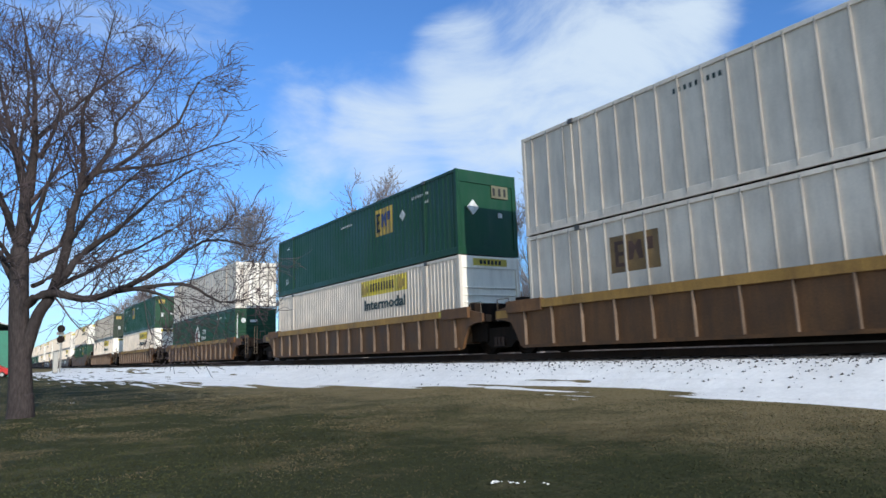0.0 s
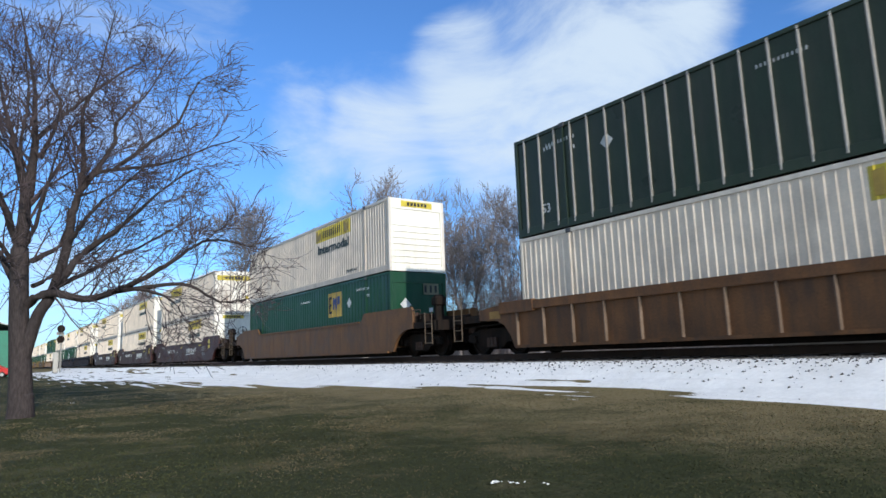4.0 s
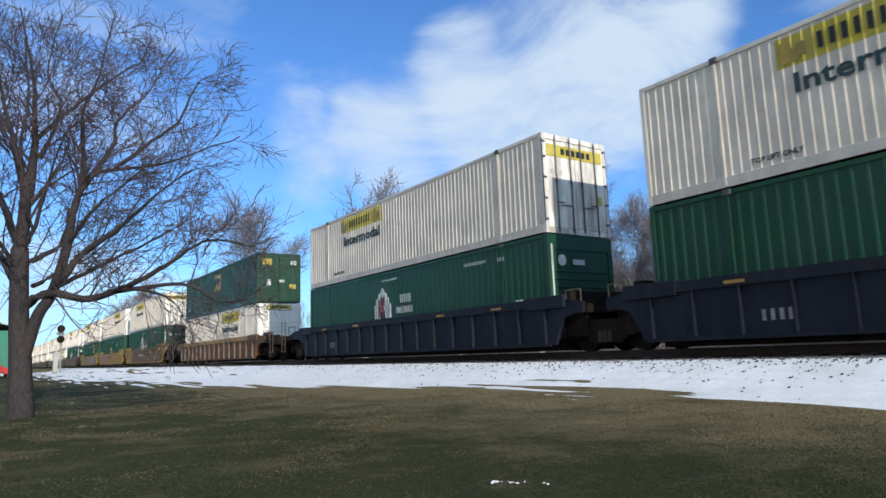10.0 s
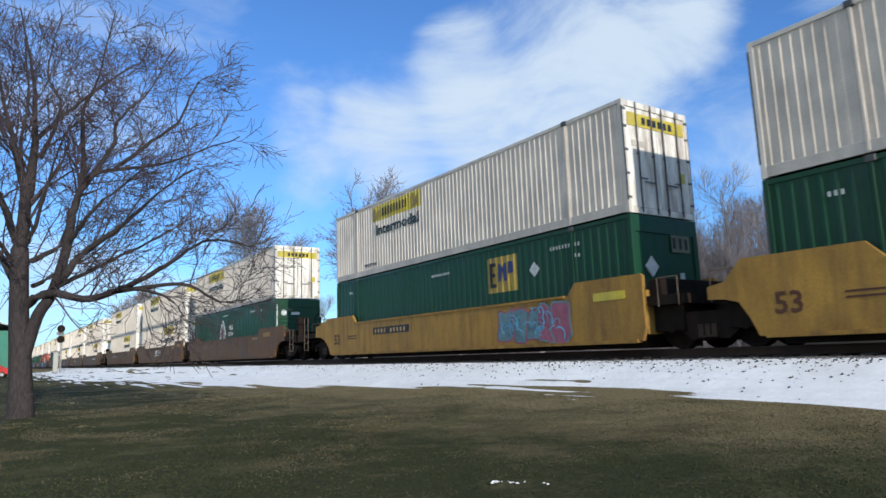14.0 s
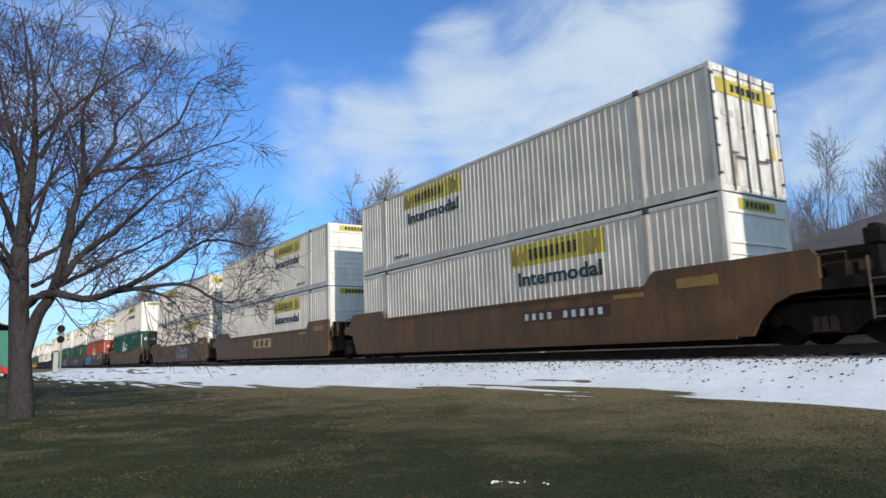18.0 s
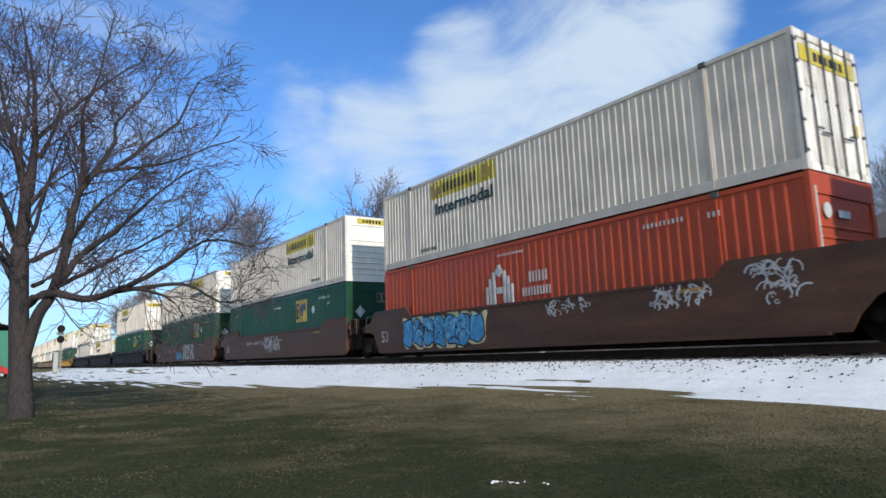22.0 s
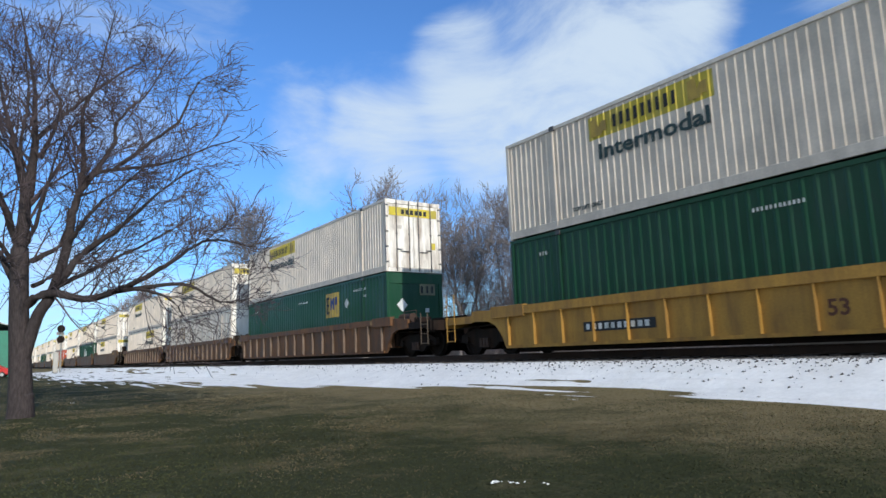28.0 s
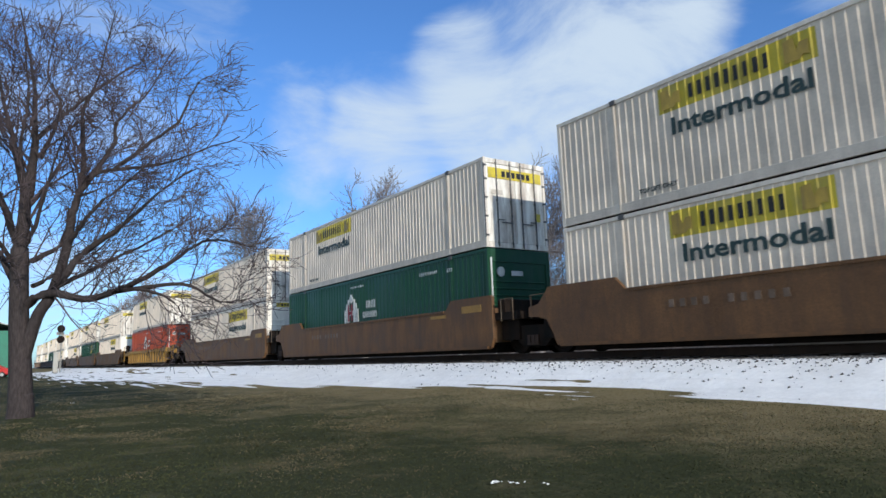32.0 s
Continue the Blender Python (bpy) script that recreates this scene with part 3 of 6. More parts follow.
def lawn_tree():
    """The bare spreading tree on the lawn: a short trunk, long arching limbs and fine twigs."""
    tree = thing("tree", "bare spreading deciduous tree with grey-brown bark on the lawn", "tree", m=pose(-15.86, 0.67, -0.86))
    rnd = random.Random(5)
    spec = {"points": (6, 6, 5, 3, 3), "crook": (0.1, 0.15, 0.19, 0.22, 0.25), "rise": (0, 0.03, 0.03, 0.02, 0.02), "taper": 0.30, "min_r": 0.0056, "short_tips": True,
            "sides": (8, 6, 4, 3, 3), "count": (15, 6, 4), "first": (0.10, 0.12, 0.12), "angle": (22, 56), "length": (1.45, 0.85, 0.48)}
    out = [[], [], [], []]

    def limb(r0, r1, *pts, bare=False):
        line = curve_through([Vector(p) for p in pts])
        line = [p + Vector((rnd.gauss(0, 0.011), rnd.gauss(0, 0.011), rnd.gauss(0, 0.009))) for p in line] if not bare else line
        out[0].append((line, r0, r1, 10))
        if not bare:
            length = sum((q - p).length for p, q in zip(line, line[1:]))
            own = dict(spec, count=(max(6, int(length * 3.4)), *spec["count"][1:]))
            sprout(rnd, out, line, length, max(r0 * 0.55, 0.02), r1, 0, own)

    limb(0.28, 0.22, (0, 0, -0.2), (0, 0.01, 0.1), (0, 0, 0.45), bare=True)
    limb(0.232, 0.165, (0, 0.02, -0.15), (0, -0.05, 1.1), (0, -0.12, 2.0), (0, -0.18, 3.38), bare=True)
    limb(0.145, 0.018, (0, -0.18, 3.3), (0.1, -0.15, 4.43), (-0.3, -0.35, 5.48), (-0.7, -0.6, 6.57), (-1.0, -0.94, 8.3))
    limb(0.115, 0.015, (0, -0.15, 4.3), (-0.2, -0.03, 5.37), (-0.5, -0.04, 6.35), (-0.6, -0.13, 7.42), (-0.8, -0.45, 9.0))
    limb(0.125, 0.085, (0.05, 0.0, 1.15), (0.2, 0.19, 1.99), (0.3, 0.41, 2.44), (0.4, 0.62, 3.37), (0.5, 0.68, 4.19), bare=True)
    limb(0.080, 0.012, (0.5, 0.68, 4.1), (0.6, 0.85, 4.67), (0.9, 1.25, 4.99), (1.5, 2.23, 5.11), (2.2, 3.60, 5.72))
    limb(0.075, 0.012, (0.5, 0.66, 4.0), (0.3, 0.87, 5.12), (0, 0.84, 6.48), (-0.3, 1.11, 7.44), (-0.5, 1.45, 9.3))
    limb(0.085, 0.012, (0.3, 0.45, 2.5), (0.6, 0.84, 3.18), (1.0, 1.39, 3.66), (1.3, 1.81, 4.08), (1.6, 2.34, 4.67), (1.9, 2.83, 5.0))
    limb(0.105, 0.014, (0, -0.07, 2.17), (0.4, 0.34, 2.43), (0.9, 1.1, 2.31), (1.5, 1.98, 2.7), (1.8, 2.45, 3.06), (2.2, 3.03, 3.42), (2.6, 3.81, 3.25))
    limb(0.052, 0.012, (0.9, 1.1, 2.31), (1.5, 1.72, 2.45), (1.9, 2.34, 2.22), (2.0, 2.6, 1.85))
    limb(0.052, 0.012, (1.1, 1.32, 2.41), (1.6, 2.61, 2.56), (2.0, 3.31, 2.17), (2.4, 3.77, 2.2))
    limb(0.060, 0.012, (0.5, 0.88, 4.76), (0.2, 1.45, 5.8), (0, 1.52, 6.4), (-0.4, 2.21, 7.36), (-0.7, 2.85, 8.8))
    limb(0.050, 0.012, (0.9, 1.41, 5.06), (0.6, 2.16, 5.86), (0.4, 2.79, 6.57), (0.2, 3.18, 7.55), (0.05, 3.55, 7.9))
    limb(0.085, 0.014, (0, -0.17, 2.6), (-0.5, -0.72, 3.66), (-1.2, -1.47, 4.82), (-1.6, -2.08, 6.47))
    limb(0.085, 0.014, (0, -0.2, 3.4), (0.6, -0.68, 4.49), (1.2, -1.18, 5.38), (1.7, -1.41, 6.57))
    limb(0.045, 0.012, (-0.25, 0.1, 5.4), (-0.5, 0.44, 6.7), (-0.8, 0.17, 7.56), (-1.0, 0.39, 9.2))
    limb(0.070, 0.014, (0, -0.09, 3.04), (-0.4, 0.35, 3.38), (-0.6, 0.59, 3.65), (-1.0, 0.88, 4.78), (-1.2, 0.7, 5.8))
    limb(0.055, 0.012, (-0.3, -0.04, 5.78), (-1.0, 0.72, 6.92), (-1.6, 1.79, 8.23), (-1.9, 2.35, 8.8))
    limb(0.055, 0.012, (0.3, 0.5, 2.6), (-0.3, 1.37, 3.14), (-0.9, 2.64, 3.96), (-1.3, 3.65, 4.69))
    limb(0.050, 0.012, (0.1, -0.16, 4.2), (0.3, -0.30, 5.4), (0.2, -0.20, 6.6), (0.3, -0.35, 7.8))
    limb(0.055, 0.012, (0, -0.15, 3.2), (0.3, 0.10, 4.0), (0.5, 0.25, 4.9), (0.6, 0.50, 5.9))
    limb(0.055, 0.012, (0, -0.17, 2.9), (0.5, -0.60, 3.5), (0.9, -0.90, 4.3), (1.0, -1.0, 5.2))
    limb(0.050, 0.012, (0.1, 0.1, 2.6), (-0.4, 0.60, 3.0), (-0.9, 1.20, 3.4), (-1.4, 1.90, 4.2))
    limb(0.050, 0.012, (0.4, 0.62, 3.4), (0.9, 1.0, 4.1), (1.2, 1.5, 4.6), (1.4, 2.1, 5.3))
    part("trunk", branch_mesh("trunk", out[0]), M_BARK, tree, "ridged grey-brown trunk and limbs")
    part("crown", branch_mesh("crown", out[1] + out[2] + out[3]), M_TWIG, tree, "dense bare twigs")


def far_tree(seed, height, spread, material, label, dense=1.0, upright=0.0):
    """A bare tree of the belt behind the track."""
    tree = thing("tree", label, "tree", "bare trees behind the track")
    rnd = random.Random(seed)
    spec = {"points": (6, 5, 4, 3), "crook": (0.07, 0.16, 0.22, 0.25), "rise": (0.05, 0.10 + upright, 0.08 + upright, 0.05 + upright), "taper": 0.30, "min_r": height * (0.0010 if upright < 0.1 else 0.0008),
            "sides": (6, 4, 3, 3), "count": (int(15 * dense), int(9 * dense), int((12 if upright < 0.1 else 9) * dense)), "first": (0.30, 0.18, 0.12), "angle": (22, 58 - 50 * upright),
            "length": (height * 0.42 * spread, height * 0.20 * spread, height * 0.10 * spread)}
    out = [[], [], [], []]
    grow(rnd, out, Vector((0, 0, -0.3)), Vector((rnd.gauss(0, 0.05), rnd.gauss(0, 0.05), 1)), height * 0.86, height * (0.013 if upright < 0.1 else 0.009), 0, spec)
    part("trunk", branch_mesh("trunk", out[0]), material, tree)
    part("crown", branch_mesh("crown", out[1] + out[2] + out[3]), material, tree, "bare twigs")
    return tree


def round_tree(seed, height):
    """A bare tree with a short trunk and a broad rounded crown of spreading limbs."""
    tree = thing("tree", "broad round-crowned bare tree behind the railway", "tree", "bare trees behind the track")
    rnd = random.Random(seed)
    spec = {"points": (4, 6, 5, 4, 3), "crook": (0.04, 0.10, 0.16, 0.20, 0.22), "rise": (0.05, 0.07, 0.04, 0.03, 0.03), "taper": 0.25, "min_r": height * 0.0010,
            "sides": (7, 5, 4, 3, 3), "count": (10, 8, 7, 4), "first": (0.55, 0.28, 0.2, 0.2), "angle": (15, 40), "length": (height * 0.60, height * 0.26, height * 0.12, height * 0.06)}
    out = [[], [], [], [], []]
    grow(rnd, out, Vector((0, 0, -0.3)), Vector((0.03, 0, 1)), height * 0.42, height * 0.021, 0, spec)
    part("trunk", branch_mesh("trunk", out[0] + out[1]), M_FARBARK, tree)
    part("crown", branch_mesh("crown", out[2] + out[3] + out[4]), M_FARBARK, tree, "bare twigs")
    return tree


lawn_tree()
GREY = "bare grey-brown deciduous tree behind the railway"
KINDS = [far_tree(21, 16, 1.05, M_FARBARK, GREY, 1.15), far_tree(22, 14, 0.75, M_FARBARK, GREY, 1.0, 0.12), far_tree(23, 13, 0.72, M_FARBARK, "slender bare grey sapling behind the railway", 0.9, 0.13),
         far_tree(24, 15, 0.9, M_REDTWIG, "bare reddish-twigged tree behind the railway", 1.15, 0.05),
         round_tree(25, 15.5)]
BELT = [  # kind, x, y, size, turn
    (4, -56.8, 30, 1.22, 20), (3, -60, 36, 0.98, 100), (1, -53, 36, 1.12, 200), (2, -50, 33, 1.15, 30), (1, -47, 34, 1.08, 60), (2, -48.5, 37, 1.25, 160), (1, -43, 33, 0.90, 250),
    (2, -41, 35, 0.90, 300), (1, -38.5, 35, 0.75, 10), (2, -20.5, 42, 1.0, 45), (0, -31.5, 34, 0.62, 140), (4, -34.4, 32, 0.97, 40), (0, -27.5, 36, 0.62, 220), (4, -45.5, 33, 0.86, 320), (2, -36, 36, 0.55, 77), (1, -33.5, 38, 0.55, 190), (2, -29, 36, 0.72, 33),
    (0, -79, 26, 1.18, 300), (1, -84, 29, 1.2, 80), (3, -158, 25, 1.2, 10), (3, -172, 28, 1.1, 130), (3, -145, 30, 1.0, 230),
]
rnd = random.Random(77)
for i in range(56):
    x = -34 + i * 0.87 + rnd.uniform(-0.6, 0.6)
    BELT.append((rnd.choice((1, 2, 2, 2)), x, rnd.uniform(36, 52), rnd.uniform(0.60, 0.86), rnd.uniform(0, 360)))
for i in range(26):
    BELT.append((rnd.choice((1, 2, 3)), -62 - i * 9 + rnd.uniform(-3, 3), rnd.uniform(38, 60), rnd.uniform(0.75, 1.05), rnd.uniform(0, 360)))
used = set()
for kind, x, y, size, turn in BELT:
    src = KINDS[kind]
    m = pose(x, y, float(ground_z(x, y)), 0, 0, turn)
    ob = src if kind not in used else copy_thing(src, m)
    used.add(kind)
    ob.matrix_basis = m @ Matrix.Diagonal((size, size, size, 1))


def undergrowth(name, count, seed, xs, ys, lo, hi, label, thin=1.0):
    """Thin bare stems and brush, three-sided spikes in one mesh."""
    r = np.random.RandomState(seed)
    x, y = r.uniform(*xs, count), r.uniform(*ys, count)
    h, w = r.uniform(lo, hi, count) * r.uniform(0.5, 1.0, count), r.uniform(0.012, 0.035, count) * thin
    la, lean = r.uniform(0, 6.283, count), h * r.uniform(0.0, 0.35, count)
    z = ground_z(x, y) - 0.05
    v = np.zeros((count, 4, 3))
    for k, a in enumerate((0.0, 2.094, 4.189)):
        v[:, k] = np.stack([x + w * np.cos(a), y + w * np.sin(a), z], -1)
    v[:, 3] = np.stack([x + lean * np.cos(la), y + lean * np.sin(la), z + h], -1)
    f = np.array([(0, 1, 3), (1, 2, 3), (2, 0, 3)])[None] + 4 * np.arange(count)[:, None, None]
    me = bpy.data.meshes.new(name)
    me.from_pydata(v.reshape(-1, 3).tolist(), [], f.reshape(-1, 3).tolist())
    # pale twig colour with the haze already in it
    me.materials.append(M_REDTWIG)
    me.update()
    tagged(new(name, me), label, "undergrowth", kind="stuff")


undergrowth("undergrowth", 26000, 41, (-120, 14), (32.5, 48), 1.0, 6.5, "thicket of thin bare stems behind the track")
undergrowth("undergrowth", 34000, 44, (-52, 16), (36, 56), 7.0, 11.5, "dense belt of tall thin bare saplings behind the house", 1.25)
undergrowth("undergrowth", 22000, 42, (-420, 60), (60, 110), 2.0, 9.0, "distant bare brushwood")
undergrowth("undergrowth", 16000, 43, (-460, -170), (24, 62), 4.0, 15.0, "far bare woodland along the line")


# ---- buildings, signal and cars ----
def low_house():
    """The long low building behind the track, with a shingled gable roof."""
    h = thing("house", "long low building with brown shingle roof behind the track", "house", m=pose(0, 0, -0.80))
    x0, x1, y0, y1, e, ridge = -12.6, 14.0, 22.6, 32.0, 3.72, 5.95
    part("wall", boxes((x0, x1, y0, y0 + 0.2, -0.2, e), (x0, x1, y1 - 0.2, y1, -0.2, e), (x0, x0 + 0.2, y0 + 0.2, y1 - 0.2, -0.2, e), (x1 - 0.2, x1, y0 + 0.2, y1 - 0.2, -0.2, e)), M_SIDING, h)
    ym = (y0 + y1) / 2
    run = ym - y0 + 0.6
    low = [(x0 - 0.6, y0 - 0.6), (x1 + 0.6, y0 - 0.6), (x1 + 0.6, y1 + 0.6), (x0 - 0.6, y1 + 0.6)]
    top = [(x0 - 0.6 + run, ym), (x1 + 0.6 - run, ym)]
    bm = bmesh.new()
    rings = []
    for z0, z1 in ((e, ridge), (e - 0.12, ridge - 0.12)):
        rings.append([bm.verts.new((p, q, z0)) for p, q in low] + [bm.verts.new((p, q, z1)) for p, q in top])
    for r in rings:
        for f in ((0, 1, 5, 4), (1, 2, 5), (2, 3, 4, 5), (3, 0, 4)):
            bm.faces.new([r[i] for i in f])
    for i in range(4):
        j = (i + 1) % 4
        bm.faces.new((rings[0][i], rings[1][i], rings[1][j], rings[0][j]))
    part("roof", bm, M_SHINGLE, h, "brown shingle hip roof")
    part("fascia", boxes((x0 - 0.6, x1 + 0.6, y0 - 0.66, y0 - 0.605, e - 0.22, e + 0.02)), M_STEEL, h, "dark eaves board")
    for i in range(5):
        x = x0 + 2.2 + i * 4.6
        w = part("window", boxes((x, x + 1.2, y0 - 0.03, y0 - 0.005, 1.2, 2.4)), M_GLASS, h)
        part("window_frame", boxes((x - 0.08, x, y0 - 0.06, y0 - 0.004, 1.12, 2.48), (x + 1.2, x + 1.28, y0 - 0.06, y0 - 0.004, 1.12, 2.48),
                                   (x, x + 1.2, y0 - 0.06, y0 - 0.004, 2.4, 2.48), (x, x + 1.2, y0 - 0.06, y0 - 0.004, 1.12, 1.2)), M_BOX, w)


def signal_mast():
    s = thing("railway_signal", "railway signal mast with two black signal heads", "railway signal", m=pose(-112.0, 9.3, -0.84))
    part("mast", tube(bmesh.new(), (0, 0, 0), (0, 0, 7.0), 0.09, 8), M_BOX, s)
    for z in (6.45, 4.9):
        bm = bmesh.new()
        tube(bm, (0.25, -0.1, z), (0.32, -0.1, z), 0.52, 18)
        tube(bm, (0.32, -0.1, z + 0.2), (0.62, -0.1, z + 0.2), 0.12, 8)
        tube(bm, (0.32, -0.1, z - 0.2), (0.62, -0.1, z - 0.2), 0.12, 8)
        box(bm, -0.25, 0.25, -0.35, 0.15, z - 0.5, z + 0.5)
        part("signal_head", bm, M_STEEL, s, "black round signal head")
    part("platform", boxes((-0.7, 0.7, -0.6, 0.4, 5.55, 5.62), (-0.7, -0.66, -0.6, 0.4, 5.62, 6.0)), M_BOX, s, "pale maintenance platform")
    bm = bmesh.new()
    for dy in (-0.2, 0.2):
        tube(bm, (-0.35, dy, 0.1), (-0.2, dy, 6.9), 0.025, 6)
    for i in range(18):
        tube(bm, (-0.34, -0.2, 0.4 + i * 0.36), (-0.34, 0.2, 0.4 + i * 0.36), 0.018, 6)
    part("ladder", bm, M_BOX, s)
    b = thing("signal_cabinet", "pale metal signal equipment cabinet beside the track", "cabinet", m=pose(-112.6, 8.75, -0.84))
    part("body", boxes((-0.35, 0.35, -0.3, 0.3, 0.15, 3.0), bevel=0.02), M_BOX, b)
    part("roof", boxes((-0.4, 0.4, -0.36, 0.36, 3.001, 3.08)), M_BOX, b)
    part("base", boxes((-0.4, 0.4, -0.35, 0.35, -0.1, 0.149)), M_STONE, b)
    part("door", boxes((0.351, 0.37, -0.25, 0.25, 0.3, 2.8)), M_BOX, b)


def green_shed():
    h = thing("shed", "green metal-clad shed beyond the lawn tree", "shed", m=pose(-106, -4.0, -0.86) @ Matrix.Diagonal((1.6, 1.6, 1.6, 1)))
    part("wall", boxes((-5, 5, -5, 5, 0, 3.5)), M_SHED, h)
    bm = bmesh.new()
    a = [bm.verts.new((-5.3, y, z)) for y, z in ((-5.4, 3.5), (0, 5.2), (5.4, 3.5), (5.4, 3.501 - 0.0), (0, 5.0), (-5.4, 3.4))]
    b = [bm.verts.new((5.3, v.co.y, v.co.z)) for v in a]
    bm.faces.new(a), bm.faces.new(b[::-1])
    for i in range(6):
        bm.faces.new((a[i], b[i], b[(i + 1) % 6], a[(i + 1) % 6]))
    part("roof", bm, M_BOX, h, "pale sheet roof")
    part("door", boxes((5.001, 5.05, -1.5, 1.5, 0.02, 2.8)), M_BOX, h)


def parked_car():
    c = thing("car", "small red parked car at the edge of the lawn", "car", m=pose(-92, 0.7, -0.86, 0, 0, 80))
    body = plate([(-2.1, 0.35), (-2.1, 0.85), (-1.3, 0.95), (-0.7, 1.42), (0.9, 1.42), (1.6, 0.95), (2.1, 0.85), (2.1, 0.35)], -0.85, 0.85)
    bmesh.ops.bevel(body, geom=body.edges[:], offset=0.06, segments=2, affect="EDGES")
    part("body", body, M_REDCAR, c)
    for s in (1, -1):
        part("window", plate([(-1.05, 0.98), (-0.6, 1.34), (0.8, 1.34), (1.25, 0.98)], s * 0.856 - 0.01, s * 0.856 + 0.01), M_GLASS, c)
        for x in (-1.3, 1.35):
            w = part("wheel", tube(bmesh.new(), (x, s * 0.66, 0.32), (x, s * 0.86, 0.32), 0.32, 16), M_TYRE, c)
            part("rim", tube(bmesh.new(), (x, s * 0.861, 0.32), (x, s * 0.875, 0.32), 0.19, 12), M_BOX, w)


low_house()
signal_mast()
green_shed()
parked_car()


# ---- containers: base at z = 0, centred, nose towards +x ----
CL, CW, CH = 16.154, 2.591, 2.890
HX, HY = CL / 2, CW / 2


RIBS = {"wide": (58, 0.040, 0.035, 0.020), "fine": (75, 0.022, 0.009, 0.022)}  # count, rib, slope, depth


def ribbed_paint(name, kind, first, span, z0, z1, y, material, parent, label, turn):
    """A painted field that follows the side's ribs, from the rib number first."""
    count, rib, slope, depth = RIBS[kind]
    step = (CL - 0.24) / count
    a = -HX + 0.12 + first * step
    me = ribbed_sheet(a, a + span * step, z0, z1, step, rib, slope, depth, 0.002)
    me.transform(pose(0, y, 0))
    return part(name, me, material, parent, label, turn), a, span * step


def container_frame(c, paint, rail_paint, rail_label):
    """Corner posts, rails, roof, floor and the lifting posts with their castings, common to all kinds."""
    sheet = boxes((-0.06, 0.06, -0.05, 0.05, 0.0, CH), bevel=0.008)
    post = part("corner_post", sheet, paint, c, "", pose(HX - 0.06, -HY + 0.05, 0))
    for x, y in ((HX - 0.06, HY - 0.05), (-HX + 0.06, -HY + 0.05), (-HX + 0.06, HY - 0.05)):
        part("corner_post", post.data, paint, c, "", pose(x, y, 0))
    low = part("bottom_rail", boxes((-HX + 0.12, HX - 0.12, -0.035, 0.035, 0.02, 0.24), bevel=0.006), rail_paint, c, rail_label, pose(0, -HY + 0.036, 0))
    part("bottom_rail", low.data, rail_paint, c, rail_label, pose(0, HY - 0.036, 0))
    top = part("top_rail", boxes((-HX + 0.12, HX - 0.12, -0.035, 0.035, -0.10, 0.0), bevel=0.006), paint, c, "", pose(0, -HY + 0.036, CH - 0.008))
    part("top_rail", top.data, paint, c, "", pose(0, HY - 0.036, CH - 0.008))
    part("roof", boxes((-HX + 0.1, HX - 0.1, -HY + 0.07, HY - 0.07, CH - 0.06, CH - 0.02)), paint, c)
    part("floor", boxes((-HX + 0.1, HX - 0.1, -HY + 0.07, HY - 0.07, 0.10, 0.16)), M_STEEL, c)
    lift = boxes((-0.028, 0.028, -0.012, 0.04, 0.05, CH - 0.02), bevel=0.006)
    skin = M_ALU if paint is M_WHITE else paint
    lift = part("lifting_post", lift, skin, c, "", pose(6.095, -HY + 0.004, 0))
    cast = boxes((-0.09, 0.09, -0.06, 0.12, 0.0, 0.13), bevel=0.012)
    cast = part("corner_casting", cast, M_ROD, c, "dark steel lifting casting", pose(6.095, -HY + 0.03, CH - 0.125))
    for x in (6.095, -6.095):
        for s in (1, -1):
            turn = 0 if s > 0 else 180
            if (x, s) != (6.095, 1):
                part("lifting_post", lift.data, skin, c, "", pose(x, s * (-HY + 0.004), 0, 0, 0, turn))
                part("corner_casting", cast.data, M_ROD, c, "dark steel lifting casting", pose(x, s * (-HY + 0.03), CH - 0.125, 0, 0, turn))


def door_end(c, paint, label):
    """Two doors with two lock rods each, at the -x end."""
    part("door_header", boxes((-HX, -HX + 0.1, -HY + 0.1, HY - 0.1, CH - 0.17, CH - 0.01), bevel=0.006), paint, c, label)
    part("door_sill", boxes((-HX, -HX + 0.1, -HY + 0.1, HY - 0.1, 0.0, 0.16), bevel=0.006), paint, c, label)
    for s in (1, -1):
        y0, y1 = sorted((s * 0.008, s * (HY - 0.105)))
        door = part("door", boxes((-HX + 0.02, -HX + 0.07, y0, y1, 0.17, CH - 0.18), bevel=0.008), paint, c, label)
        for i, yy in enumerate((0.22, 0.80)):
            bm = tube(bmesh.new(), (-HX - 0.018, s * yy, 0.03), (-HX - 0.018, s * yy, CH - 0.03), 0.021, 8)
            for z in (0.12, 1.5, 2.72):
                box(bm, -HX - 0.03, -HX + 0.03, s * yy - 0.032, s * yy + 0.032, z, z + 0.05)
            y2, y3 = sorted((s * yy, s * (yy + 0.42 if i == 0 else yy - 0.25)))
            box(bm, -HX - 0.045, -HX - 0.022, y2, y3, 0.80 + 0.08 * i, 0.83 + 0.08 * i)
            part("lock_rod", bm, M_ROD, door, "dark steel lock rod")
        y2, y3 = sorted((s * (HY - 0.12), s * (HY + 0.004)))
        comb = [(y3 if s > 0 else y2, 0.30)]
        tip, root = (y2, y3) if s > 0 else (y3, y2)
        for z in (0.35, 0.95, 1.55, 2.15, 2.6):
            comb += [(root - s * 0.012, z), (tip, z), (tip, z + 0.06), (root - s * 0.012, z + 0.06)]
        comb += [(root, 2.70)]
        bm = plate(comb, HX - 0.03, HX + 0.010)
        bm.transform(pose(0, 0, 0, 0, 0, 90))
        part("hinge_strip", bm, M_ROD, door, "dark hinge blades")


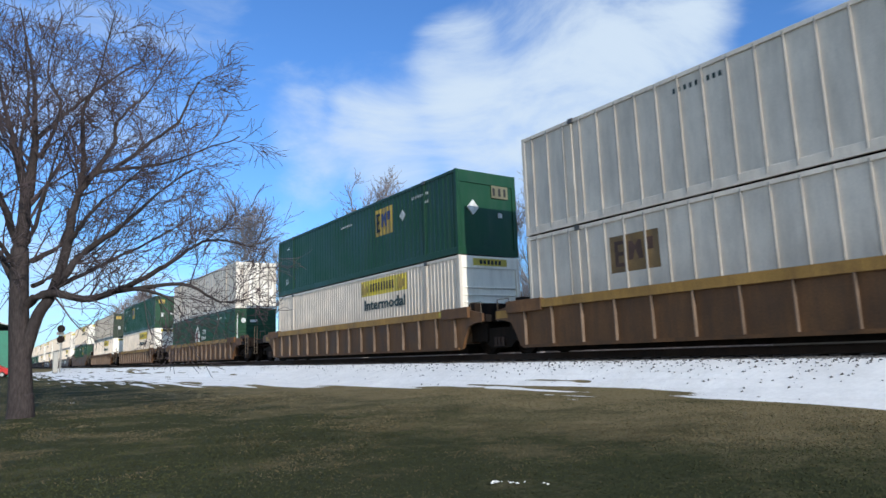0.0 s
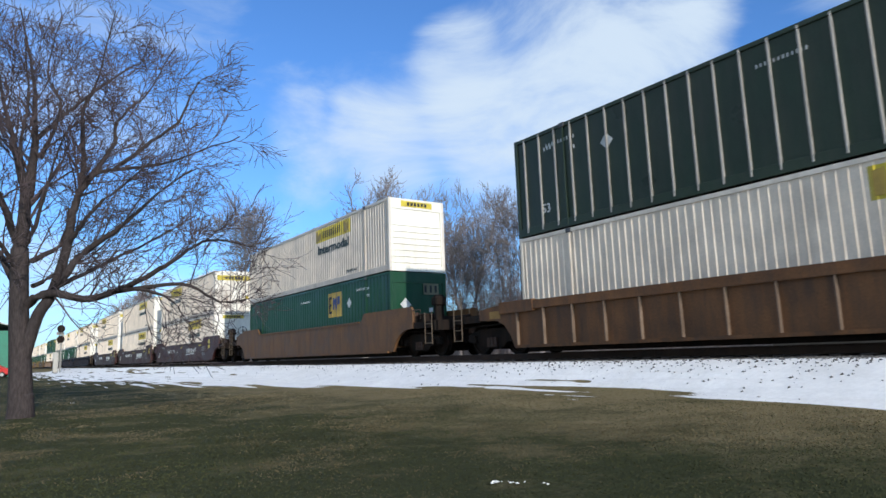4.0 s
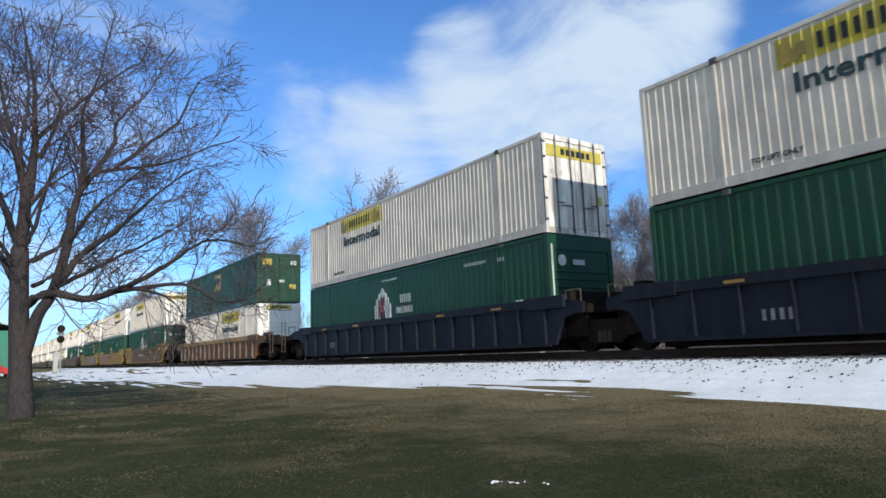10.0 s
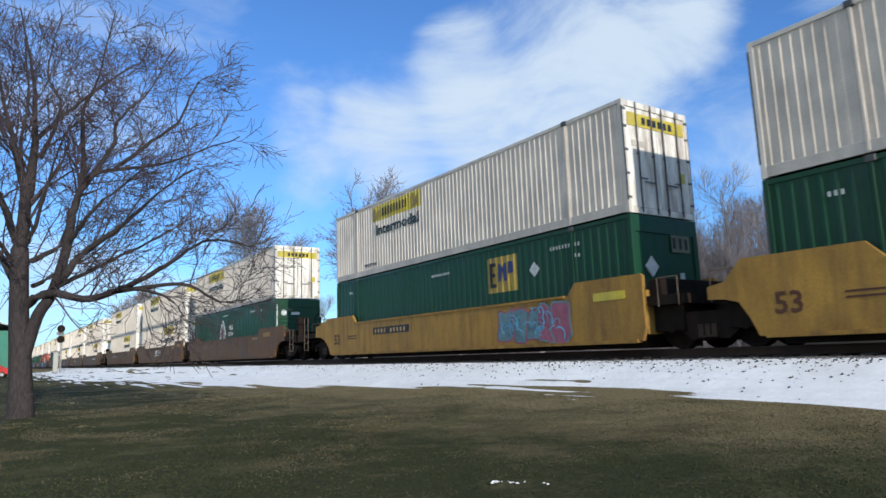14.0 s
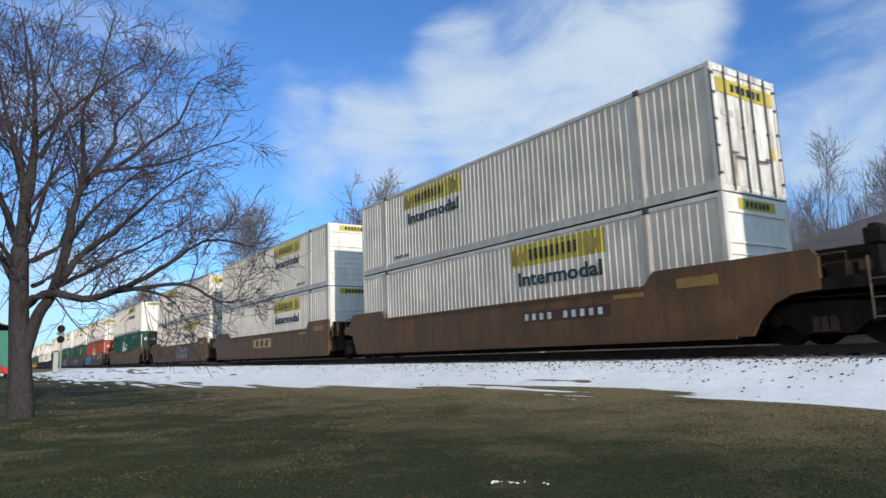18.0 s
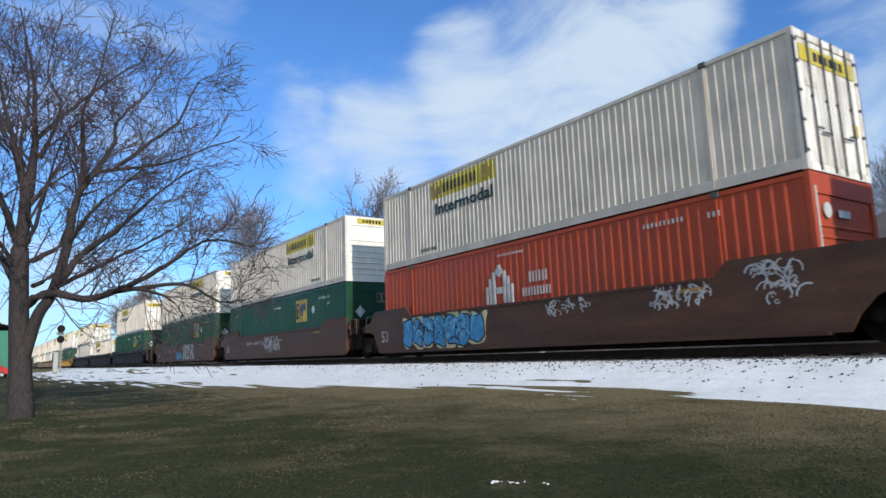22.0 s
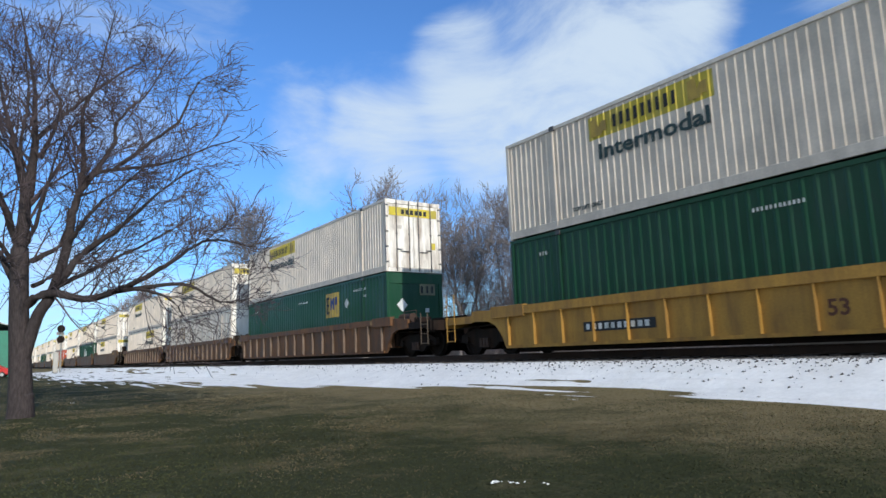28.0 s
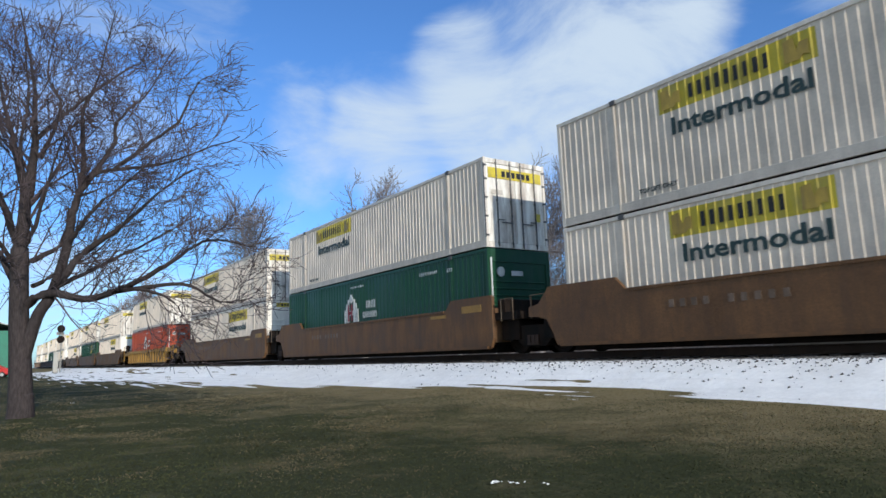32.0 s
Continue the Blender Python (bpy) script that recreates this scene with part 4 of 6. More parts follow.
def nose_end(c, paint, ribs=7, label=""):
    """A closed end with lying ribs, at the +x end."""
    bm = boxes((HX - 0.09, HX - 0.04, -HY + 0.1, HY - 0.1, 0.02, CH - 0.02))
    part("nose_panel", bm, paint, c, label)
    rim = boxes((HX - 0.04, HX - 0.002, -HY + 0.1, HY - 0.1, CH - 0.42, CH - 0.01), (HX - 0.04, HX - 0.002, -HY + 0.1, HY - 0.1, 0.0, 0.24),
                (HX - 0.04, HX - 0.002, -HY + 0.1, -HY + 0.17, 0.24, CH - 0.42), (HX - 0.04, HX - 0.002, HY - 0.17, HY - 0.1, 0.24, CH - 0.42))
    part("nose_frame", rim, paint, c, label)
    if ribs:
        rows = [0.32 + i * 1.72 / ribs for i in range(ribs)]
        part("nose_ribs", boxes(*[(HX - 0.048, HX - 0.008, -HY + 0.2, HY - 0.2, z, z + 0.05) for z in rows], bevel=0.012), paint, c, label)


def white_container():
    """White corrugated box with a yellow sign near the nose."""
    c = thing("shipping_container", "white ribbed steel shipping container with yellow side sign", "shipping container", "containers on the train")
    container_frame(c, M_WHITE, M_RAILGREY, "grey bottom rail")
    side = part("side_panel", ribbed_sheet(-HX + 0.12, HX - 0.12, 0.24, CH - 0.10, (CL - 0.24) / 75, 0.022, 0.009, 0.022), M_ALU, c, "ribbed pale aluminium side", pose(0, -HY + 0.034, 0))
    part("side_panel", side.data, M_ALU, c, "ribbed pale aluminium side", pose(0, HY - 0.034, 0, 0, 0, 180))
    door_end(c, M_END, "white door end")
    nose_end(c, M_NOSE, 7, "white ribbed nose end")
    word = words("Intermodal", 0.40, 0.010)
    lift = words("TOP LIFT ONLY", 0.11, 0.006)
    w = max(v.co.x for v in word.vertices)
    word.transform(Matrix.Diagonal((3.20 / w, 1, 1, 1)))
    for s in (1, -1):
        turn = pose(0, 0, 0) if s > 0 else TURN
        x0 = HX - 6.35 if s > 0 else -HX + 2.75
        y = -HY + 0.028
        sign, x0, _ = ribbed_paint("side_sign", "fine", 43 if s > 0 else 15, 17, 2.08, 2.70, -HY + 0.030, M_YELLOW, c, "yellow side sign", turn)
        bm = bar_row(x0 + 0.82, 2.23, 1.95, 0.32, 9, y - 0.021, 3, 0.45)
        part("sign_lettering", bm, M_BLACK, sign)
        for a, b in ((0.08, 0.60), (2.98, 3.46)):
            bm = plate([(x0 + a, 2.15), (x0 + b - 0.18, 2.15), (x0 + b - 0.10, 2.24), (x0 + b, 2.2), (x0 + b, 2.5), (x0 + b - 0.16, 2.5), (x0 + b - 0.24, 2.36), (x0 + a + 0.2, 2.64), (x0 + a, 2.60)], y - 0.022, y - 0.017)
            part("sign_emblem", bm, M_GOLD, sign, "darker gold scroll shape")
        part("side_lettering", word, M_INK, c, "dark lettering", turn @ pose(x0 + 0.27, y - 0.020, 1.53))
        part("lift_lettering", lift, M_INK, c, "small dark lettering", turn @ pose(4.35 if s > 0 else -5.5, y - 0.019, 0.36))
    part("door_sign", boxes((-HX + 0.002, -HX + 0.016, -1.12, 1.12, 2.24, 2.58)), M_YELLOW, c, "yellow sign across the doors")
    bm = bmesh.new()
    for i in range(6):
        box(bm, -HX - 0.004, -HX + 0.004, -0.62 + i * 0.21, -0.48 + i * 0.21, 2.31, 2.50)
    part("door_lettering", bm, M_BLACK, c)
    part("door_placard", boxes((-HX + 0.004, -HX + 0.016, -1.02, -0.80, 0.95, 1.22)), M_YELLOW, c, "yellow square placard")
    part("door_placard", boxes((-HX + 0.004, -HX + 0.016, 0.55, 1.0, 1.72, 1.86)), M_RAILGREY, c, "grey number plate")
    part("nose_sign", boxes((HX - 0.002, HX + 0.008, -0.72, 0.72, 2.56, 2.80)), M_YELLOW, c, "small yellow sign")
    bm = bmesh.new()
    for i in range(6):
        box(bm, HX + 0.006, HX + 0.012, -0.45 + i * 0.16, -0.34 + i * 0.16, 2.61, 2.75)
    part("nose_lettering", bm, M_BLACK, c)
    return c


def emblem(c, x0, z0, w, h, y, turn, gold, ribbed=False, ink=None):
    """A square painted emblem: gold field with dark and blue letter shapes."""
    if ribbed:
        step = (CL - 0.24) / 58
        p, x0, w = ribbed_paint("side_emblem", "wide", int(round((x0 + HX - 0.12) / step)), int(round(w / step)), z0, z0 + h, -HY + 0.033, gold, c, "gold square emblem", turn)
        y = -HY + 0.012
    else:
        p = part("side_emblem", boxes((x0, x0 + w, y - 0.003, y + 0.003, z0, z0 + h)), gold, c, "gold square emblem", turn)
    u = w / 10
    comb = [(1, 0.15), (3.2, 0.15), (3.2, 0.25), (1.7, 0.25), (1.7, 0.45), (2.8, 0.45), (2.8, 0.55), (1.7, 0.55), (1.7, 0.75), (3.2, 0.75), (3.2, 0.85), (1, 0.85)]
    bm = plate([(x0 + a * u, z0 + b * h) for a, b in comb], y - 0.007, y - 0.003)
    part("emblem_bar", bm, ink or M_BLACK, p)
    bm = plate([(x0 + 3.8 * u, z0 + 0.3 * h), (x0 + 4.7 * u, z0 + 0.3 * h), (x0 + 5.3 * u, z0 + 0.6 * h), (x0 + 5.9 * u, z0 + 0.3 * h), (x0 + 6.8 * u, z0 + 0.3 * h), (x0 + 6.6 * u, z0 + 0.8 * h),
                (x0 + 5.9 * u, z0 + 0.8 * h), (x0 + 5.3 * u, z0 + 0.66 * h), (x0 + 4.7 * u, z0 + 0.8 * h), (x0 + 4.0 * u, z0 + 0.8 * h)], y - 0.007, y - 0.003)
    part("emblem_bar", bm, ink or M_BLUE, p)
    part("emblem_bar", boxes((x0 + 7.3 * u, x0 + 8.9 * u, y - 0.007, y - 0.003, z0 + 0.5 * h, z0 + 0.82 * h)), ink or M_BLUE, p)


def green_container(posts=False):
    """Green box with a square gold emblem near the nose; the posts kind has flat sheets between upright posts."""
    paint = M_DKGREEN if posts else M_GREEN
    what = "dark green panelled shipping container with upright posts" if posts else "green corrugated steel shipping container with gold emblem"
    c = thing("shipping_container", what, "shipping container", "containers on the train")
    container_frame(c, paint, paint, "")
    panelled_or_ribbed(c, paint, posts)
    door_end(c, paint, "")
    nose_end(c, paint, 0)
    for s in (1, -1):
        turn = pose(0, 0, 0) if s > 0 else TURN
        x0 = (HX - 5.67 if s > 0 else -HX + 4.17) if not posts else (-HX + 3.4 if s > 0 else HX - 4.9)
        y = -HY + 0.030 if posts else -HY + 0.012
        emblem(c, x0, 1.45, 1.50, 1.07, y, turn, M_DULLGOLD if posts else M_GOLD, not posts)
        a = HX - 2.8 if s > 0 else -HX + 1.3
        bm = bar_row(a, 2.37, 1.15, 0.10, 10, y, 7, 0.6)
        bar_row(a + 0.9, 2.08, 0.25, 0.10, 2, y, 8, 0.6, bm)
        bar_row(-0.6, 2.30, 1.1, 0.08, 12, y, 9, 0.5, bm)
        bar_row(-HX + 1.2, 2.30, 0.35, 0.10, 3, y, 10, 0.5, bm)
        part("small_lettering", bm, M_MARK, c, "white lettering", turn)
        num = words("53", 0.26)
        part("length_number", num, M_MARK, c, "white number", turn @ pose(-HX + 1.0, y, 0.55))
        dx = HX - 3.75 if s > 0 else -HX + 3.2
        part("warning_diamond", plate([(dx + 0.06, 1.95), (dx + 0.27, 1.74), (dx + 0.48, 1.95), (dx + 0.27, 2.16)], y - 0.004, y + 0.002), M_MARK, c, "pale diamond placard", turn)
    part("nose_sign", boxes((HX - 0.002, HX + 0.008, 0.20, 0.92, 2.02, 2.46)), M_DULLGOLD, c, "faded gold end sign")
    for y in (0.30, 0.55, 0.78):
        part("nose_bar", boxes((HX + 0.006, HX + 0.012, y - 0.05, y + 0.05, 2.10, 2.38)), M_BLACK, c)
    part("nose_marking", boxes((HX - 0.004, HX + 0.006, 0.45, 0.62, 1.34, 1.50)), M_MARK, c)
    bm = bmesh.new()
    for y, z in ((-0.62, 1.62),):
        a = [bm.verts.new((HX + 0.006, y + dy, z + dz)) for dy, dz in ((0, -0.26), (0.24, 0), (0, 0.26), (-0.24, 0))]
        b = [bm.verts.new((HX - 0.03, v.co.y, v.co.z)) for v in a]
        bm.faces.new(a)
        for i in range(4):
            bm.faces.new((a[i], b[i], b[(i + 1) % 4], a[(i + 1) % 4]))
    part("warning_diamond", bm, M_MARK, c, "white diamond placard")
    part("door_sign", boxes((-HX + 0.004, -HX + 0.016, 0.45, 1.0, 2.2, 2.55)), M_GOLD, c, "pale gold door sign")
    part("door_placard", boxes((-HX + 0.004, -HX + 0.016, -1.0, -0.62, 0.85, 1.1)), M_YELLOW, c, "yellow placard")
    bm = boxes((-HX + 0.004, -HX + 0.016, -1.05, -0.7, 2.25, 2.5), (-HX + 0.004, -HX + 0.016, -0.3, 0.0, 1.2, 1.35), (-HX + 0.004, -HX + 0.016, 0.5, 0.75, 1.0, 1.35))
    part("door_marking", bm, M_MARK, c)
    return c


def panelled_or_ribbed(c, paint, posts):
    if posts:
        side = part("side_panel", boxes((-HX + 0.12, HX - 0.12, 0.0, 0.03, 0.24, CH - 0.10)), paint, c, "", pose(0, -HY + 0.040, 0))
        part("side_panel", side.data, paint, c, "", pose(0, HY - 0.040, 0, 0, 0, 180))
        post = None
        for i in range(26):
            x = -HX + 0.42 + i * (CL - 0.84) / 25
            for s in (1, -1):
                m = pose(s * x, s * (-HY + 0.012), 0, 0, 0, 0 if s > 0 else 180)
                if post is None:
                    post = part("side_post", boxes((-0.022, 0.022, -0.022, 0.03, 0.10, CH - 0.05), bevel=0.005), M_POST, c, "worn post, pale with a painted-in highlight", m)
                else:
                    part("side_post", post.data, M_POST, c, "worn post, pale with a painted-in highlight", m)
    else:
        side = part("side_panel", ribbed_sheet(-HX + 0.12, HX - 0.12, 0.24, CH - 0.10, (CL - 0.24) / 58, 0.040, 0.035, 0.020), paint, c, "", pose(0, -HY + 0.036, 0))
        part("side_panel", side.data, paint, c, "", pose(0, HY - 0.036, 0, 0, 0, 180))


# grimy post metal, whitened so the sun's highlight line is in the colour
M_POST = mat("worn_post_metal", (0.42, 0.385, 0.34), 0.4, 0.3, 0.15, 1.5, 0.1, 30, 0.05, GRIME, 0.3)


def panelled_container(with_emblem):
    """White flat-sheeted box with upright posts."""
    c = thing("shipping_container", "white panelled shipping container with upright metal posts", "shipping container", "containers on the train")
    container_frame(c, M_WHITE, M_WHITE, "")
    panelled_or_ribbed(c, M_WHITE, True)
    door_end(c, M_END, "white door end")
    nose_end(c, M_NOSE, 0, "white nose end")
    y = -HY + 0.034
    for s in (1, -1):
        turn = pose(0, 0, 0) if s > 0 else TURN
        if with_emblem:
            x0 = HX - 4.45 if s < 0 else -HX + 3.0
            emblem(c, x0, 1.50, 1.45, 0.90, y, turn, M_OLDGOLD, ink=M_OLDINK)
        bm = bar_row(1.6 if s > 0 else -2.9, 2.46, 1.3, 0.12, 9, y, 4, 0.5)
        part("small_lettering", bm, M_INK, c, "", turn)
    bm = boxes((-HX + 0.004, -HX + 0.016, -1.0, -0.35, 1.95, 2.15), (-HX + 0.004, -HX + 0.016, -0.9, -0.5, 1.75, 1.85))
    part("door_marking", bm, M_RAILGREY, c)
    return c


def house_mark_container(paint, colour):
    """Plain-coloured corrugated box with a white house-shaped mark and two lines of writing."""
    c = thing("shipping_container", colour + " corrugated steel shipping container with white house-shaped mark", "shipping container", "containers on the train")
    container_frame(c, paint, paint, "")
    panelled_or_ribbed(c, paint, False)
    door_end(c, paint, "")
    nose_end(c, paint, 8)
    y = -HY + 0.030
    for s in (1, -1):
        turn = pose(0, 0, 0) if s > 0 else TURN
        x0 = -HX + 6.15 if s > 0 else HX - 9.2
        mark = part("side_mark", boxes((x0 + 0.584, x0 + 0.836, y - 0.026, y + 0.003, 1.42, 1.60)), M_MARK, c, "white house-shaped mark", turn)
        for p, q, z0, z1 in (
            (0.0, 0.07, 1.12, 1.66), (0.12, 0.20, 1.12, 1.90), (0.25, 0.34, 1.12, 2.08), (0.38, 0.44, 2.0, 2.17), (0.44, 0.55, 1.92, 2.28), (0.55, 0.61, 2.0, 2.17), (0.65, 0.74, 1.12, 2.08),
            (0.79, 0.87, 1.12, 1.90), (0.92, 0.99, 1.12, 1.66)):
            part("mark_bar", boxes((x0 + 0.08 + 1.26 * p, x0 + 0.08 + 1.26 * q, y - 0.026, y + 0.003, z0, z1)), M_MARK, mark)
        if paint is M_GREEN:
            part("mark_letter", boxes((x0 + 0.42, x0 + 0.53, y - 0.030, y - 0.024, 1.18, 1.86), (x0 + 0.71, x0 + 0.82, y - 0.030, y - 0.024, 1.18, 1.86),
                                      (x0 + 0.53, x0 + 0.71, y - 0.030, y - 0.024, 1.45, 1.58)), M_REDMARK, mark)
        bm = bar_row(x0 + 2.05, 1.62, 0.80, 0.30, 6, y - 0.022, 2, 0.5)
        bar_row(x0 + 1.75, 1.24, 1.20, 0.24, 10, y - 0.022, 6, 0.5, bm)
        part("side_lettering", bm, M_MARK, c, "white lettering", turn)
        bm = bar_row(HX - 3.9 if s > 0 else -HX + 2.8, 2.42, 1.15, 0.11, 10, y - 0.022, 12, 0.6)
        bar_row(HX - 2.2 if s > 0 else -HX + 1.6, 2.38, 0.35, 0.12, 3, y - 0.022, 13, 0.5, bm)
        bar_row(x0 + 0.7, 2.52, 1.2, 0.07, 11, y - 0.022, 14, 0.5, bm)
        part("small_lettering", bm, M_MARK, c, "white lettering", turn)
        part("length_number", words("53", 0.26, 0.05), M_MARK, c, "white number", turn @ pose(HX - 1.5, y, 0.9))
    bm = bmesh.new()
    n = 12
    a = [bm.verts.new((HX + 0.012, -0.78 + 0.15 * math.cos(2 * math.pi * i / n), 2.16 + 0.16 * math.sin(2 * math.pi * i / n))) for i in range(n)]
    b = [bm.verts.new((HX - 0.02, v.co.y, v.co.z)) for v in a]
    bm.faces.new(a)
    for i in range(n):
        bm.faces.new((a[i], b[i], b[(i + 1) % n], a[(i + 1) % n]))
    part("nose_mark", bm, M_MARK, c, "white round mark")
    bm = boxes((HX, HX + 0.012, -0.36, 0.10, 2.05, 2.2), (HX, HX + 0.012, -1.19, -1.13, 0.4, 2.6))
    part("nose_lettering", bm, M_MARK, c)
    return c


# ---- well cars: rail top at z = 0, centred on the container ----
TRUCK_X, WHEEL_R = 9.75, 0.483


def turned(profile, sides):
    """A solid of revolution round the y axis, from (y, radius)."""
    bm = bmesh.new()
    rings = [[bm.verts.new((r * math.cos(2 * math.pi * i / sides), y, r * math.sin(2 * math.pi * i / sides))) for i in range(sides)] for y, r in profile]
    for a, b in zip(rings, rings[1:]):
        for i in range(sides):
            j = (i + 1) % sides
            bm.faces.new((a[i], a[j], b[j], b[i]))
    bm.faces.new(rings[0]), bm.faces.new(rings[-1])
    return bm


def rail_truck(car, x):
    """A two-axle truck: side frames, bolster, springs and wheelsets."""
    t = part("truck", boxes((-0.22, 0.22, -0.95, 0.95, 0.42, 0.66), bevel=0.03), M_STEEL, car, "black cast steel truck", pose(x, 0, 0))
    for s in (1, -1):
        y = s * 1.0
        bm = plate([(-1.25, 0.40), (-1.25, 0.62), (-0.95, 0.72), (-0.45, 0.80), (0.45, 0.80), (0.95, 0.72), (1.25, 0.62), (1.25, 0.40), (0.72, 0.40), (0.45, 0.20), (-0.45, 0.20), (-0.72, 0.40)], y - 0.07, y + 0.07)
        for dx in (-0.89, 0.89):
            tube(bm, (dx, y - s * 0.05, WHEEL_R), (dx, y + s * 0.16, WHEEL_R), 0.12, 10)
        part("side_frame", bm, M_STEEL, t)
        coils = [(-0.24, 0.24), (0.24, 0.24), (0.24, 0.28)]
        for dx in (0.16, 0.0, -0.16):
            coils += [(dx + 0.062, 0.28), (dx + 0.062, 0.52), (dx - 0.062, 0.52), (dx - 0.062, 0.28)]
        coils.append((-0.24, 0.28))
        bm = plate(coils, y + s * 0.08 - 0.06, y + s * 0.08 + 0.06)
        part("spring_pack", bm, M_RUST, t, "rusty coil spring pack")
    # brake beams as solid blocks, added bulk keeps the truck gaps dark
    part("brake_beam", boxes((-0.80, -0.28, -0.62, 0.62, 0.16, 0.60), (0.28, 0.80, -0.62, 0.62, 0.16, 0.60), (-0.28, 0.28, -0.2, 0.2, 0.2, 0.4)), M_STEEL, t, "black brake beams, filled out to darken the gaps")
    for dx in (-0.89, 0.89):
        half = [(0.0, 0.085), (0.62, 0.085), (0.66, 0.14), (0.665, WHEEL_R * 0.8), (0.66, WHEEL_R + 0.028), (0.69, WHEEL_R + 0.028), (0.70, WHEEL_R), (0.82, WHEEL_R - 0.006),
                (0.825, WHEEL_R * 0.85), (0.79, WHEEL_R * 0.80), (0.79, 0.20), (0.84, 0.14), (0.90, 0.09), (0.92, 0.03)]
        bm = turned([(-y, r) for y, r in half[:0:-1]] + half, 24)
        part("wheelset", bm, M_STEEL, t, "grimy steel wheels on an axle", pose(dx, 0, WHEEL_R))
    return t


def bent_rail(car, pts):
    me = branch_mesh("handrail", [([Vector(p) for p in pts], 0.017, 0.017, 6)])
    part("handrail", me, M_GRAB, car, "pale steel handrail")


def end_profile(kind, top, smooth_side, lead):
    """Outline of a side wall's end beyond the well, from the foot up and back to the top."""
    if kind == "coupled" and smooth_side:
        return [(8.52, 0.21), (8.70, 0.52), (9.0, 0.80), (9.4, 0.96), (9.92, 1.0), (9.92, 1.60), (9.80, top)] if lead else [
            (8.42, 0.21), (8.60, 0.52), (8.95, 0.82), (9.4, 0.97), (9.92, 1.0), (9.92, 1.47), (9.45, 1.52), (9.35, 1.62), (8.9, 1.66), (8.75, top)]
    if kind == "coupled":
        return [(8.28, 0.21), (8.42, 0.52), (8.70, 0.84), (9.05, 0.98), (9.85, 1.02), (9.85, 1.34), (8.95, top)]
    return [(8.35, 0.21), (8.50, 0.55), (8.72, 0.90), (9.05, 0.98), (9.40, 1.0), (9.40, 1.26), (9.0, 1.34), (8.6, top)]


